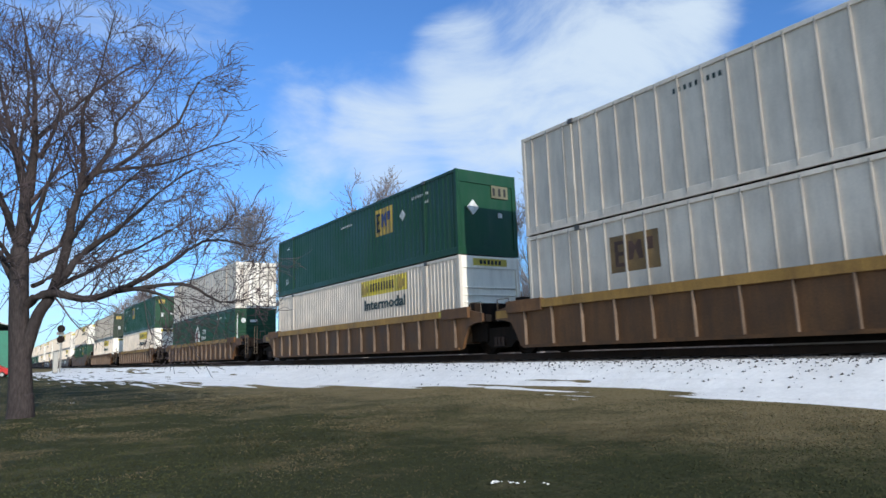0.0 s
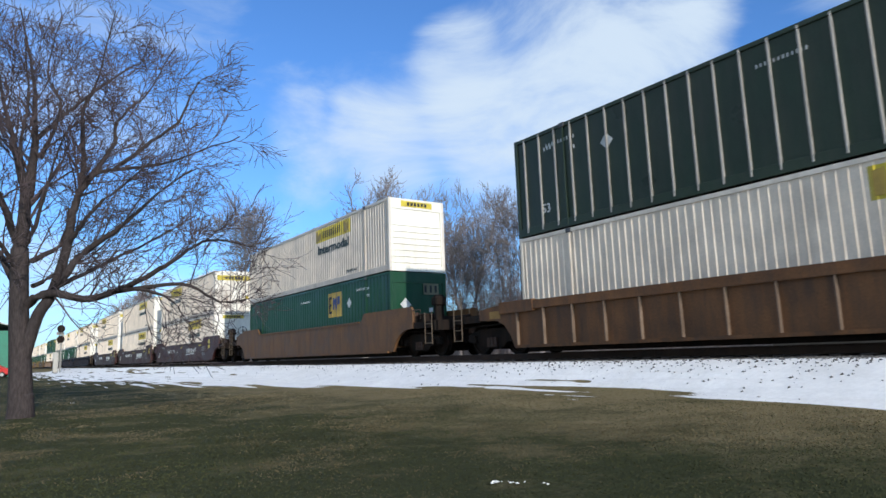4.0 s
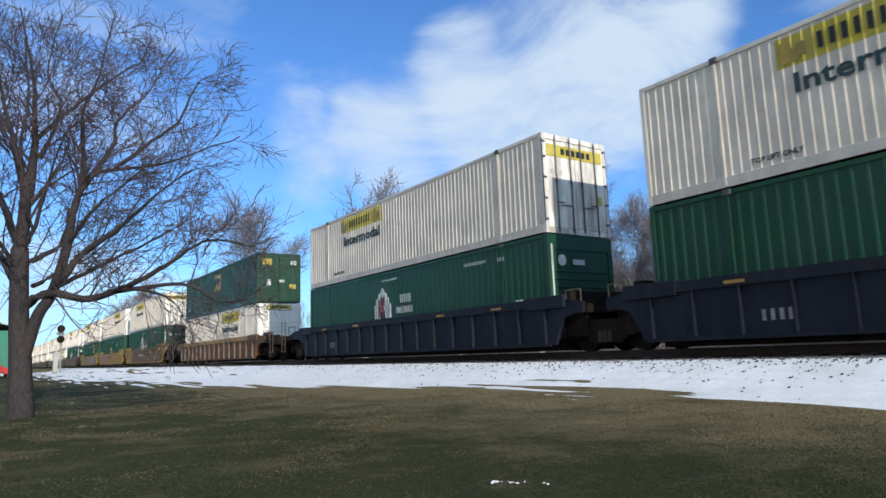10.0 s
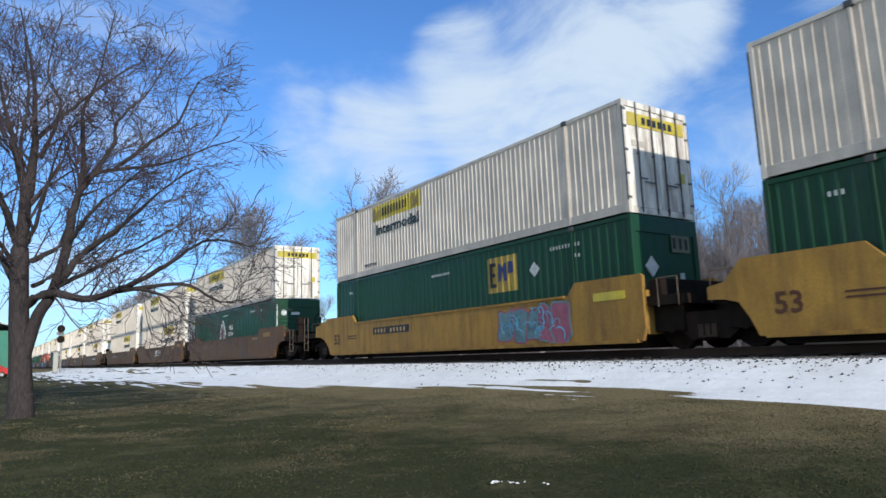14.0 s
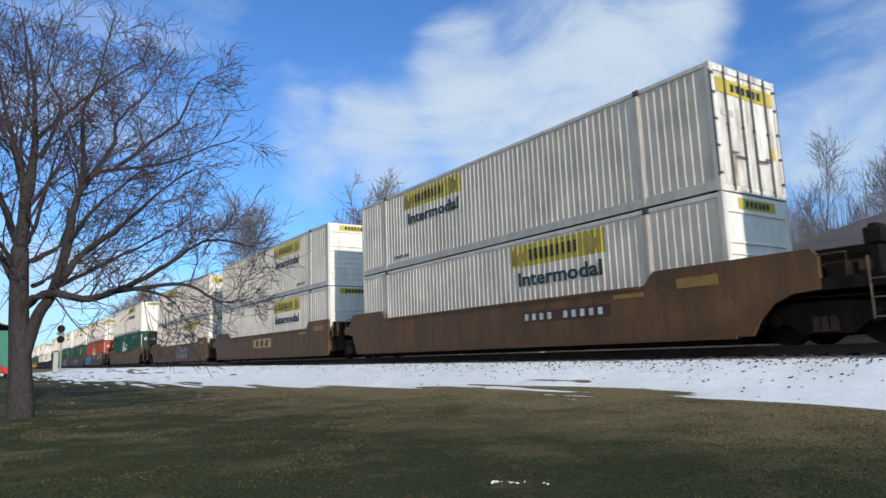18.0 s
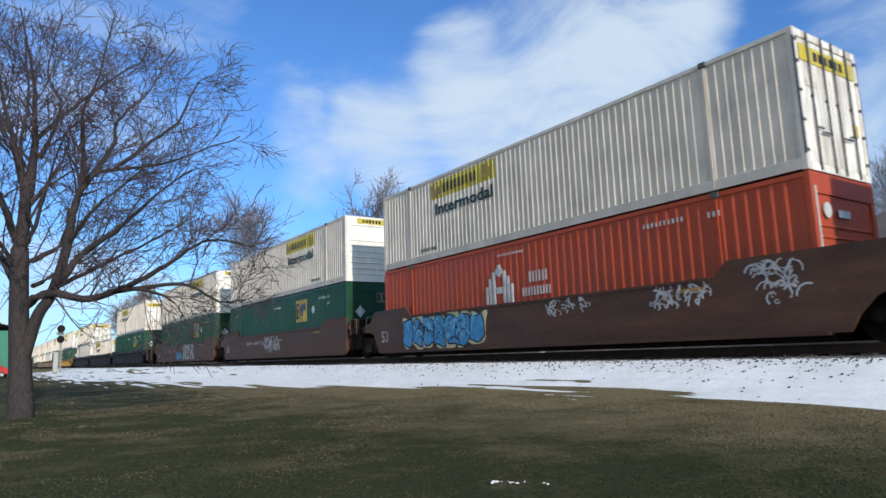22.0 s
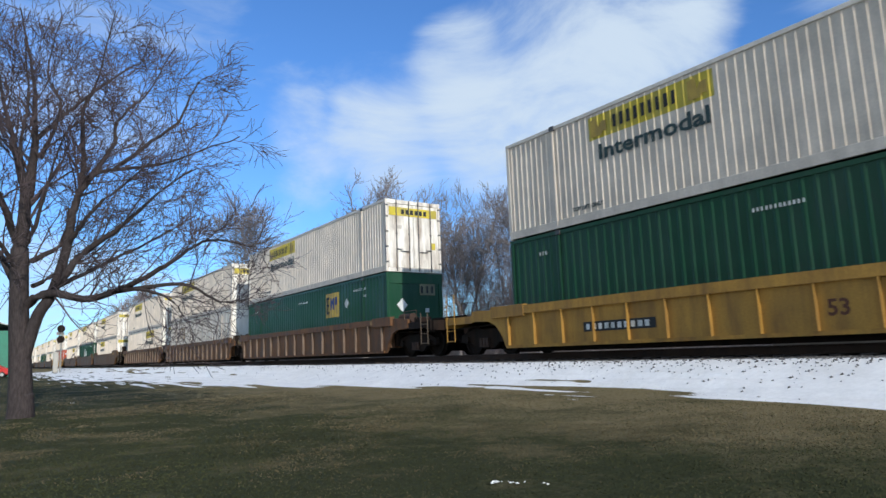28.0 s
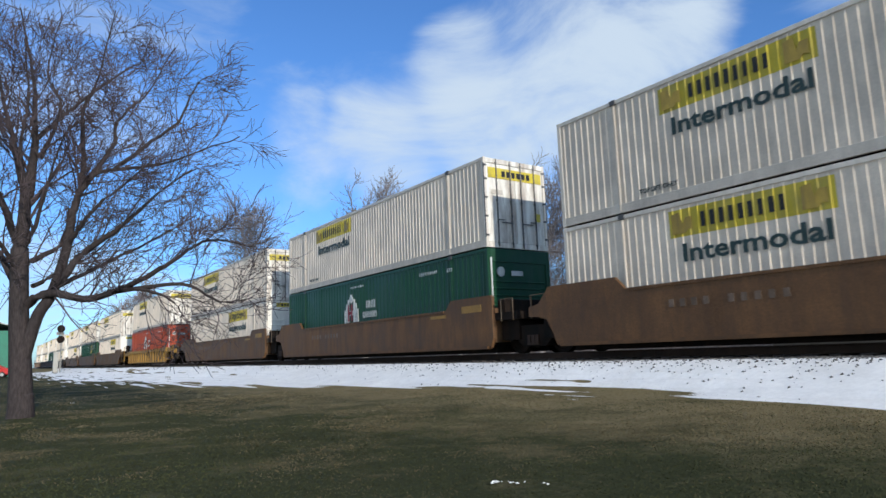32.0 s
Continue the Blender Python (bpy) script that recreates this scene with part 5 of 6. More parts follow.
def well_car(style, front, rear):
    """A container well car; styles: ribbed, smooth, low."""
    shape, paint, colour, chord = STYLES[style]
    c = thing("well_car", colour, "rail car", "rail cars of the train")
    ribbed = shape != "smooth"
    outer = paint if shape == "low" else M_STEEL
    # brown cars get ribs with the sunlit paleness painted in
    edge = M_RIBEDGE if paint in (M_RIBBROWN, M_BROWN) else paint
    mid = {"ribbed": 1.42, "smooth": 1.45, "low": 1.31}[shape]
    end_top = 1.76 if shape == "smooth" else mid
    fr, re = end_profile(front, end_top, not ribbed, True), end_profile(rear, end_top, not ribbed, False)
    if not ribbed and front == "articulated":
        fr = [(8.30, 0.21), (8.42, 0.50), (8.42, 1.70), (8.36, end_top)]
    if ribbed:
        top = [(8.3, mid), (-8.3, mid)]
    else:
        top = [(6.3, end_top), (6.0, mid), (-6.0, mid), (-6.3, end_top)]
    outline = fr + top + [(-x, z) for x, z in re[::-1]]
    for s in (1, -1):
        part("side_wall", plate(outline, s * 1.44 - 0.05, s * 1.44 + 0.05), paint, c)
        if ribbed:
            bm = plate([(8.75, mid + 0.035), (8.75, mid - 0.19), (-8.75, mid - 0.19), (-8.75, mid + 0.035)], s * 1.48 - 0.09, s * 1.48 + 0.06)
            part("top_chord", bm, chord, c, "worn top chord")
            for d in (1, -1):
                a, b = sorted((d * 7.35, d * 8.80))
                part("end_plate", boxes((a, b, s * 1.49 - 0.10, s * 1.49 + 0.075, mid - 0.26, mid + 0.075), bevel=0.012), paint, c)
        else:
            bm = boxes((-5.9, 5.9, s * 1.44 - 0.08, s * 1.44 + 0.08, mid - 0.05, mid + 0.012))
            part("top_chord", bm, paint, c)
        part("bottom_chord", boxes((-8.2, 8.2, s * 1.45 - 0.09, s * 1.45 + 0.075, 0.17, 0.25)), paint, c)
    if ribbed:
        rib = None
        for i in range(16):
            x = -8.05 + i * 16.1 / 15
            for s in (-1,):
                m = pose(x, s * 1.49, 0, 0, 0, 180)
                if rib is None:
                    rib = part("side_rib", plate([(-0.012, 0.25), (0.012, 0.25), (0.012, mid - 0.19), (-0.012, mid - 0.19)], -0.0, 0.095), edge, c, "worn rib, coloured sunlit-pale on brown cars", m)
                else:
                    part("side_rib", rib.data, edge, c, "worn rib, coloured sunlit-pale on brown cars", m)
    # oversized black block, stands in for the shade between well and rail
    part("under_frame", boxes((-8.1, 8.1, -1.1, 1.1, 0.045, 0.297)), M_STEEL, c, "black under frame, deepened to darken the gap below")
    part("well_floor", boxes((-8.3, 8.3, -1.38, 1.38, 0.30, 0.352)), M_STEEL, c)
    for d, kind in ((1, front), (-1, rear)):
        x = lambda a, b: tuple(sorted((d * a, d * b)))
        part("bulkhead", boxes((*x(8.32, 8.40), -1.38, 1.38, 0.36, 1.38)), paint, c)
        if kind == "coupled":
            part("end_deck", boxes((*x(8.41, 11.2), -1.38, 1.38, 1.02, 1.14)), M_STEEL, c, "grimy end platform")
            part("end_sill", boxes((*x(11.21, 11.30), -1.48, 1.48, 0.88, 1.22)), outer, c)
            for s in (1, -1):
                part("deck_edge", boxes((*x(9.86, 11.2), s * 1.43 - 0.04, s * 1.43 + 0.04, 0.98, 1.20)), outer, c, "grimy edge of the end platform")
            if not ribbed:
                part("end_bulkhead", boxes((*x(9.74, 9.80), -1.38, 1.38, 1.145, 1.44)), M_STEEL, c, "grimy end plate")
            part("centre_sill", boxes((*x(8.5, 11.2), -0.3, 0.3, 0.75, 1.01)), M_STEEL, c)
            part("coupler", boxes((*x(11.31, 11.62), -0.10, 0.10, 0.74, 0.98), (*x(11.62, 11.80), -0.19, 0.19, 0.70, 1.02), bevel=0.02), M_RUST, c, "rusty steel coupler")
            for s in (1, -1):
                bm = bmesh.new()
                xa, xb = d * 10.75, d * 11.17
                tube(bm, (xa, s * 1.51, 0.42), (xa, s * 1.51, 1.95 if s * d > 0 else 1.5), 0.018, 6)
                tube(bm, (xb, s * 1.51, 0.42), (xb, s * 1.51, 1.95 if s * d > 0 else 1.5), 0.018, 6)
                for z in (0.45, 0.78, 1.1):
                    tube(bm, (xa, s * 1.51, z), (xb, s * 1.51, z), 0.014, 6)
                part("ladder", bm, paint if shape == "low" else M_GRAB, c, "steel end ladder")
                bent_rail(c, [(d * 9.6, s * 1.46, 1.30), (d * 9.6, s * 1.46, 1.62), (d * 10.4, s * 1.46, 1.62), (d * 10.4, s * 1.46, 1.30)])
            if d < 0 and not ribbed:
                bm = tube(bmesh.new(), (d * 11.05, -0.75, 1.14), (d * 11.05, -0.75, 2.0), 0.03, 6)
                rim = [Vector((d * 11.14, -0.75 + 0.26 * math.cos(a * 0.3927), 1.9 + 0.26 * math.sin(a * 0.3927))) for a in range(17)]
                for p, q in zip(rim, rim[1:]):
                    tube(bm, p, q, 0.02, 6)
                for a in range(0, 16, 4):
                    tube(bm, (d * 11.14, -0.75, 1.9), rim[a], 0.012, 6)
                part("brake_wheel", bm, M_STEEL, c, "black hand brake wheel")
            elif d > 0:
                part("brake_box", boxes((*x(9.9, 10.3), -1.25, -0.75, 1.145, 1.4), bevel=0.03) if ribbed else boxes((*x(9.9, 10.3), -1.25, -0.75, 1.145, 1.5), (*x(10.62, 10.80), -1.05, -0.70, 1.145, 2.12), (*x(10.55, 10.88), -1.1, -0.66, 1.75, 2.05), bevel=0.03), M_STEEL, c, "black hand brake stand")
                part("air_tank", tube(bmesh.new(), (d * 8.75, -1.05, 1.42), (d * 9.55, -1.05, 1.42), 0.17, 12), M_RUST, c, "rusty air reservoir")
            part("draft_gear", boxes((*x(10.72, 11.2), -0.55, 0.55, 0.52, 0.87), (*x(8.41, 8.62), -1.2, 1.2, 0.42, 1.01), (*x(9.0, 10.5), -0.62, -0.5, 0.36, 0.74), bevel=0.02), M_STEEL, c, "black draft gear and rigging")
            bm = bmesh.new()
            for s in (1, -1):
                tube(bm, (d * 8.6, s * 1.15, 0.92), (d * 11.1, s * 1.12, 0.86), 0.028, 6)
                tube(bm, (d * 8.62, s * 0.8, 0.55), (d * 9.5, s * 0.72, 0.33), 0.035, 6)
                tube(bm, (d * 10.6, s * 0.8, 0.62), (d * 10.0, s * 0.72, 0.30), 0.035, 6)
                tube(bm, (d * 11.1, s * 0.35, 0.85), (d * 11.45, s * 0.30, 0.42), 0.03, 6)
                tube(bm, (d * 11.45, s * 0.30, 0.42), (d * 11.75, s * 0.28, 0.55), 0.03, 6)
            tagged(part("brake_pipes", bm, M_STEEL, c, "black brake pipes and hoses"), kind="stuff")
            bm = tube(bmesh.new(), (d * 8.6, 0.5, 1.3), (d * 10.6, 0.5, 1.3), 0.16, 10)
            part("air_tank", bm, M_STEEL, c, "black air reservoir")
            rail_truck(c, d * TRUCK_X)
        else:
            part("end_deck", boxes((*x(8.41, 9.40), -1.38, 1.38, 1.0, 1.22)), M_STEEL, c, "grimy end platform")
            part("end_casting", boxes((*x(8.41, 9.2), -1.15, 1.15, 0.40, 0.995), (*x(8.41, 8.75), -1.25, 1.25, 1.221, 1.62), bevel=0.02), M_STEEL, c, "black end casting with hoses")
            part("connector", boxes((*x(9.41, 9.76), -0.24, 0.24, 0.72, 1.02), bevel=0.03), M_STEEL, c, "black articulated connector")
            for s in (1, -1):
                bent_rail(c, [(d * 8.8, s * 1.46, 0.95), (d * 8.8, s * 1.46, 1.6), (d * 9.33, s * 1.46, 1.6), (d * 9.33, s * 1.46, 0.95)])
            if d > 0:
                rail_truck(c, TRUCK_X)
    return c


STYLES = {
    "brown_ribbed": ("ribbed", M_RIBBROWN, "red-brown ribbed steel well car, grimy underneath", M_RIBBROWN),
    "ochre_ribbed": ("ribbed", M_RIBBROWN, "brown ribbed well car with faded yellow top chord", M_OCHRE),
    "tan_ribbed": ("ribbed", M_BROWN, "tan-brown ribbed well car with faded yellow top chord", M_OCHRE),
    "navy_ribbed": ("ribbed", M_NAVY, "dark navy ribbed steel well car", M_NAVY),
    "brown_smooth": ("smooth", M_BROWN, "brown smooth-sided steel well car with grime", M_BROWN),
    "maroon_smooth": ("smooth", M_MAROON, "maroon smooth-sided steel well car with white markings", M_MAROON),
    "dark_smooth": ("smooth", M_DARKBROWN, "dark brown smooth-sided well car with graffiti and grime", M_DARKBROWN),
    "yellow_smooth": ("smooth", M_CARYEL, "yellow smooth-sided steel well car", M_CARYEL),
    "yellow_low": ("low", M_CARYEL, "yellow ribbed low-sided well car with end ladders", M_CARYEL),
}

FACE = -1.497


def mark_boxes(car, rows, material, label="", name="side_marking", face=FACE):
    """Painted rectangles on the car's near side: x0, x1, z0, z1."""
    part(name, boxes(*[(a, b, face - 0.004, face + 0.01, z0, z1) for a, b, z0, z1 in rows]), material, car, label)


def graffiti(car, x0, z0, w, h, seed, fill, outline, face=FACE, thin=1.0):
    """Sprayed bubble letters: fat blocky shapes that overlap, each with an outline behind it."""
    rnd = random.Random(seed)
    n = max(2, int(w / 0.62))
    for i in range(n):
        cx = x0 + (i + 0.5) * w / n + rnd.uniform(-0.05, 0.05)
        ph, k, rx, rz = rnd.random() * 6.3, rnd.choice((2, 3, 4)), w / n * rnd.uniform(0.50, 0.66) * thin, h * rnd.uniform(0.46, 0.54) * thin
        lean = rnd.uniform(-0.12, 0.22)
        for grow_, material, y in ((0.05 * thin, outline, face - 0.001 - 0.0012 * i), (0.0, fill, face - 0.0016 - 0.0012 * i)):
            pts = []
            for j in range(28):
                a = 2 * math.pi * j / 28
                r = 0.90 + 0.10 * math.sin(k * a + ph) + 0.07 * math.sin(5 * a + 2 * ph)
                ca, sa = math.cos(a), math.sin(a)
                ca, sa = math.copysign(abs(ca) ** 0.62, ca), math.copysign(abs(sa) ** 0.62, sa)
                z = z0 + h / 2 + (rz * r + grow_) * sa
                pts.append((cx + (rx * r + grow_) * ca + lean * (z - z0 - h / 2), min(max(z, 0.24), 1.40)))
            part("graffiti", plate(pts, y, y + 0.006), material, car, "sprayed bubble shape")


def scribble(car, x0, z0, w, h, seed, material, count=24, stroke=0.03, face=None):
    """A sprayed tag: many short curved strokes crossing one another."""
    face = FACE - 0.001 if face is None else face
    rnd = random.Random(seed)
    bm = bmesh.new()
    for i in range(count):
        cx, cz = x0 + w * (0.08 + 0.84 * rnd.random()), z0 + h * (0.12 + 0.76 * rnd.random())
        a, turn_ = rnd.uniform(0.6, 2.6), rnd.gauss(0, 0.5)
        size = h * rnd.uniform(0.12, 0.30)
        pts = [(cx, cz)]
        for j in range(6):
            a += turn_
            pts.append((pts[-1][0] + size / 3 * math.cos(a), min(max(pts[-1][1] + size / 3 * math.sin(a), z0), z0 + h)))
        th = stroke * rnd.uniform(0.6, 1.4)
        for (px, pz), (qx, qz) in zip(pts, pts[1:]):
            ln = math.hypot(qx - px, qz - pz)
            if ln < 0.004:
                continue
            nx, nz = -(qz - pz) / ln * th / 2, (qx - px) / ln * th / 2
            plate([(px + nx, pz + nz), (px - nx, pz - nz), (qx - nx, qz - nz), (qx + nx, qz + nz)], face - 0.001 - i * 0.00008, face + 0.004, bm)
    tagged(part("graffiti", bm, material, car, "sprayed tag of pale curved strokes"), kind="stuff")


# ---- the train: place of each unit's leading container end at 0 s, car style, containers ----
# container codes: J white, E green, P panelled white, Q panelled white with emblem, D dark panelled green, H green house mark, O orange; small letter: doors lead
TRAIN = [
    (21.70, "tan_ribbed", "j", "J"), (2.24, "tan_ribbed", "p", "Q"), (-17.22, "tan_ribbed", "E", "J"),
    (-40.69, "ochre_ribbed", "p", "H"), (-64.21, "ochre_ribbed", "e", "J"), (-87.57, "brown_ribbed", "d", "J"),
    (-111.20, "brown_smooth", "J", "E"), (-134.75, "maroon_smooth", "j", "J"), (-154.27, "maroon_smooth", "J", "J"),
    (-173.70, "maroon_smooth", "j", "J"), (-197.38, "navy_ribbed", "j", "J"), (-216.92, "navy_ribbed", "j", "H"),
    (-236.50, "navy_ribbed", "j", "H"), (-260.13, "ochre_ribbed", "e", "J"), (-283.78, "yellow_smooth", "j", "H"),
    (-303.28, "yellow_smooth", "J", "E"), (-322.74, "yellow_smooth", "j", "E"), (-346.50, "brown_smooth", "j", "H"),
    (-366.01, "brown_smooth", "j", "J"), (-385.51, "brown_smooth", "j", "J"), (-409.27, "brown_smooth", "j", "J"),
    (-428.74, "brown_smooth", "J", "J"), (-448.23, "brown_smooth", "j", "J"), (-472.20, "brown_smooth", "J", "H"),
    (-496.28, "dark_smooth", "j", "O"), (-515.80, "dark_smooth", "J", "E"), (-535.27, "dark_smooth", "J", "E"),
    (-559.08, "navy_ribbed", "j", "E"), (-578.70, "navy_ribbed", "", "j"), (-598.29, "navy_ribbed", "j", "p"),
    (-621.75, "yellow_low", "j", "E"), (-645.25, "brown_ribbed", "j", "E"), (-664.80, "brown_ribbed", "j", "Q"),
    (-684.39, "brown_ribbed", "j", "J"), (-708.01, "brown_smooth", "j", "j"), (-727.45, "brown_smooth", "j", "H"),
    (-746.93, "brown_smooth", "j", "J"), (-770.50, "yellow_low", "j", "O"), (-794.00, "brown_smooth", "j", "J"),
    (-813.50, "brown_smooth", "j", "E"), (-833.00, "brown_smooth", "j", "J"), (-856.60, "navy_ribbed", "j", "J"),
    (-876.10, "navy_ribbed", "j", "H"), (-895.60, "navy_ribbed", "J", "J"), (-919.20, "brown_ribbed", "j", "J"),
]

LOW_Z, HIGH_Z = 0.378, 3.294
MAKERS = {
    "J": white_container, "E": green_container, "D": lambda: green_container(True), "P": lambda: panelled_container(False),
    "Q": lambda: panelled_container(True), "H": lambda: house_mark_container(M_GREEN, "green"), "O": lambda: house_mark_container(M_ORANGE, "orange"),
}
built, rolling, cars = {}, [], []


def placed(key, make, m):
    """The first of a kind is built, the rest are copies of it."""
    if key in built:
        return copy_thing(built[key], m)
    built[key] = make()
    built[key].matrix_basis = m
    return built[key]


for i, (lead, style, upper, lower) in enumerate(TRAIN):
    ahead = TRAIN[i - 1][0] - lead if i else 30
    behind = lead - TRAIN[i + 1][0] if i + 1 < len(TRAIN) else 30
    ends = tuple("coupled" if gap > 21.5 else "articulated" for gap in (ahead, behind))
    x = lead - HX
    car = placed((style, *ends), lambda: well_car(style, *ends), pose(x, TRACK_Y, 0))
    cars.append(car)
    rolling.append((car, x, 0.0, 0))
    for code, z in ((upper, HIGH_Z), (lower, LOW_Z)):
        if code:
            turn = 180 if code.islower() else 0
            rolling.append((placed(code.upper(), MAKERS[code.upper()], pose(x, TRACK_Y, z, 0, 0, turn)), x, z, turn))


def shift_mark(i, level, kind, dx, dz=0.0):
    """Moves a painted mark on the near side of one container: unit in the list, 0 upper or 1 lower."""
    x = TRAIN[i][0] - HX
    z = (HIGH_Z, LOW_Z)[level]
    box_ = next(ob for ob, bx, bz, turn in rolling if bx == x and bz == z)
    turned_ = TRAIN[i][2 + level].islower()
    for ob in box_.children:
        if ob.name.startswith(kind) and (ob.matrix_basis[0][0] < 0) == turned_:
            ob.matrix_basis = Matrix.Translation((-dx if turned_ else dx, 0, dz)) @ ob.matrix_basis


RIB = (CL - 0.24) / 58
shift_mark(13, 0, "side_emblem", 12 * RIB)
shift_mark(4, 0, "side_emblem", 2 * RIB)
shift_mark(3, 1, "side_mark", 2 * RIB)
shift_mark(3, 1, "side_lettering", 0.6)
shift_mark(15, 1, "side_emblem", -15 * RIB, -0.75)
shift_mark(15, 1, "warning_diamond", -1.2)


# ---- markings on single cars: unit, then places along the near side ----
def slanted(car, x0, z0, w, h, n, material, lean=0.12, line=True):
    """A brand mark drawn as leaning blocks over a bar."""
    bm = bmesh.new()
    n *= 2
    step = w / n
    for i in range(n):
        a, b = x0 + i * step, x0 + i * step + step * 0.56
        plate([(a, z0), (b, z0), (b + lean, z0 + h), (a + lean, z0 + h)], FACE - 0.004, FACE + 0.01, bm)
    if line:
        plate([(x0 - 0.15, z0 - 0.16), (x0 + w * 0.9, z0 - 0.10), (x0 + w * 0.9 + 0.05, z0 - 0.05), (x0 - 0.1, z0 - 0.07)], FACE - 0.004, FACE + 0.01, bm)
    part("side_emblem", bm, material, car, "plain leaning block emblem")


def length_mark(car, x, z, h, material):
    part("length_number", words("53", h), material, car, "painted number", pose(x, FACE, z))


letters = {}


def number_bars(car, x0, x1, z, material, h=0.19, n=10):
    step = (x1 - x0) / n
    key = (round(step, 3), h, material.name)
    for i in range(n):
        if n == 10 and i == 4:
            continue
        if key not in letters:
            letters[key] = part("painted_character", boxes((0, step * 0.46, -0.004, 0.004, 0, h)), material, car, "", pose(x0 + i * step, FACE, z)).data
        else:
            part("painted_character", letters[key], material, car, "", pose(x0 + i * step, FACE, z))


M_TAGDARK = mat("black_spray_paint", (0.02, 0.022, 0.03), 0.6, 0.0, 0.2, 3.0, 0.1, 30, 0.02)
M_TAGCREAM = mat("cream_spray_paint", (0.50, 0.44, 0.24), 0.6, 0.0, 0.2, 3.0, 0.1, 30, 0.02)
M_PATCH = mat("faded_yellow_patch", (0.48, 0.30, 0.12), 0.6, 0.0, 0.2, 2.0, 0.1, 30, 0.02)
M_TAN = mat("tan_overspray", (0.23, 0.155, 0.085), 0.65, 0.0, 0.3, 1.2, 0.15, 24, 0.05, (0.08, 0.05, 0.035), 0.6)
M_TAGTEAL = mat("grey_teal_spray_paint", (0.13, 0.22, 0.24), 0.6, 0.0, 0.3, 3.0, 0.1, 30, 0.02)
M_BLOCK = mat("dull_silver_spray_paint", (0.26, 0.25, 0.255), 0.6, 0.0, 0.3, 3.0, 0.1, 30, 0.02)
M_TAGPALE = mat("pale_blue_spray_paint", (0.12, 0.34, 0.50), 0.6, 0.0, 0.25, 3.0, 0.1, 30, 0.02)
M_TAGGREY2 = mat("pale_grey_spray_paint", (0.40, 0.39, 0.39), 0.6, 0.0, 0.30, 4.0, 0.1, 30, 0.02)
M_FADED = mat("faded_lettering", (0.15, 0.105, 0.075), 0.6, 0.0, 0.3, 3.0, 0.1, 30, 0.02, (0.07, 0.045, 0.03), 0.8)
M_BROWNMARK = mat("brown_lettering", (0.10, 0.042, 0.024), 0.6, 0.0, 0.2, 3.0, 0.1, 30, 0.02)
unit = lambda k: cars[k + 1]

for k in (6, 7, 8):
    length_mark(unit(k), -7.80, 0.58, 0.42, M_MARK)
    number_bars(unit(k), -4.25, -1.85, 0.86, M_MARK, 0.25)
    mark_boxes(unit(k), [(-1.08, -0.92, 0.86, 1.08)], M_MARK, "", "side_letter")
    slanted(unit(k), 1.75, 0.78, 2.7, 0.32, 4, M_MARK)
    mark_boxes(unit(k), [(-0.2, 0.32, 1.16, 1.24)], M_YELLOW, "small yellow label")
    mark_boxes(unit(k), [(7.45, 7.85, 1.30, 1.55)], M_YELLOW, "yellow reflector")
    mark_boxes(unit(k), [(7.5, 7.85, 0.98, 1.2)], M_YELLOW, "yellow reflector")
    mark_boxes(unit(k), [(5.1, 5.8, 1.20, 1.30)], M_YELLOW, "yellow reflector")
    mark_boxes(unit(k), [(5.9, 6.9, 0.85 + 0.07 * j, 0.88 + 0.07 * j) for j in range(5)], M_TAGGREY, "block of small writing")
    mark_boxes(unit(k), [(6.0, 6.7, 0.55 + 0.07 * j, 0.58 + 0.07 * j) for j in range(3)], M_TAGGREY, "block of small writing")
    number_bars(unit(k), -6.6, -5.2, 1.28, M_MARK, 0.10, 4)
for k in (23, 24, 25):
    length_mark(unit(k), -8.1, 0.58, 0.42, M_TAGGREY)
    number_bars(unit(k), -4.25, -1.95, 0.92, M_TAGGREY, 0.15)
    mark_boxes(unit(k), [(5.1, 5.8, 1.20, 1.28)], M_OCHRE, "faded reflector")
for k in (16, 17, 18, 19, 20, 21, 22, 33, 34, 35):
    if k == 19:
        mark_boxes(unit(k), [(1.80, 5.0, 0.84, 1.14)], M_DARKBROWN, "dark number panel", "number_panel", FACE + 0.004)
        number_bars(unit(k), 1.9, 4.9, 0.90, M_MARK, 0.18)
    else:
        number_bars(unit(k), -4.8, -1.95, 0.92, M_TAGGREY if k == 18 else M_FADED, 0.17)
    mark_boxes(unit(k), [(5.1, 6.0, 1.22, 1.32)], M_OCHRE, "faded reflector")
    mark_boxes(unit(k), [(6.9, 7.9, 1.30, 1.52)], M_OCHRE, "faded reflector")
for k in (13, 14, 15):
    if k == 14:
        number_bars(unit(k), -4.4, -1.95, 0.95, M_BLACK, 0.18)
    length_mark(unit(k), -8.0, 0.62, 0.42, M_BROWNMARK)
    mark_boxes(unit(k), [(-6.7, -5.9, 0.80, 0.84), (-6.7, -5.9, 0.90, 0.94)], M_BROWNMARK, "two painted dashes")
    mark_boxes(unit(k), [(6.9, 7.9, 1.22, 1.42)], M_YELLOW, "yellow reflector")
# the sprayed-over tan car of the yellow set
part("overpainted_side", plate([(-5.2, 0.26), (8.28, 0.26), (8.35, 1.70), (6.35, 1.72), (6.0, 1.43), (-4.7, 1.43)], FACE + 0.001, FACE + 0.012), M_BROWN, unit(13), "brown sprayed-over side")
mark_boxes(unit(13), [(3.3, 4.1, 1.05, 1.25)], M_YELLOW, "yellow reflector")
mark_boxes(unit(13), [(5.5, 6.5, 0.95, 1.20)], M_YELLOW, "yellow reflector")
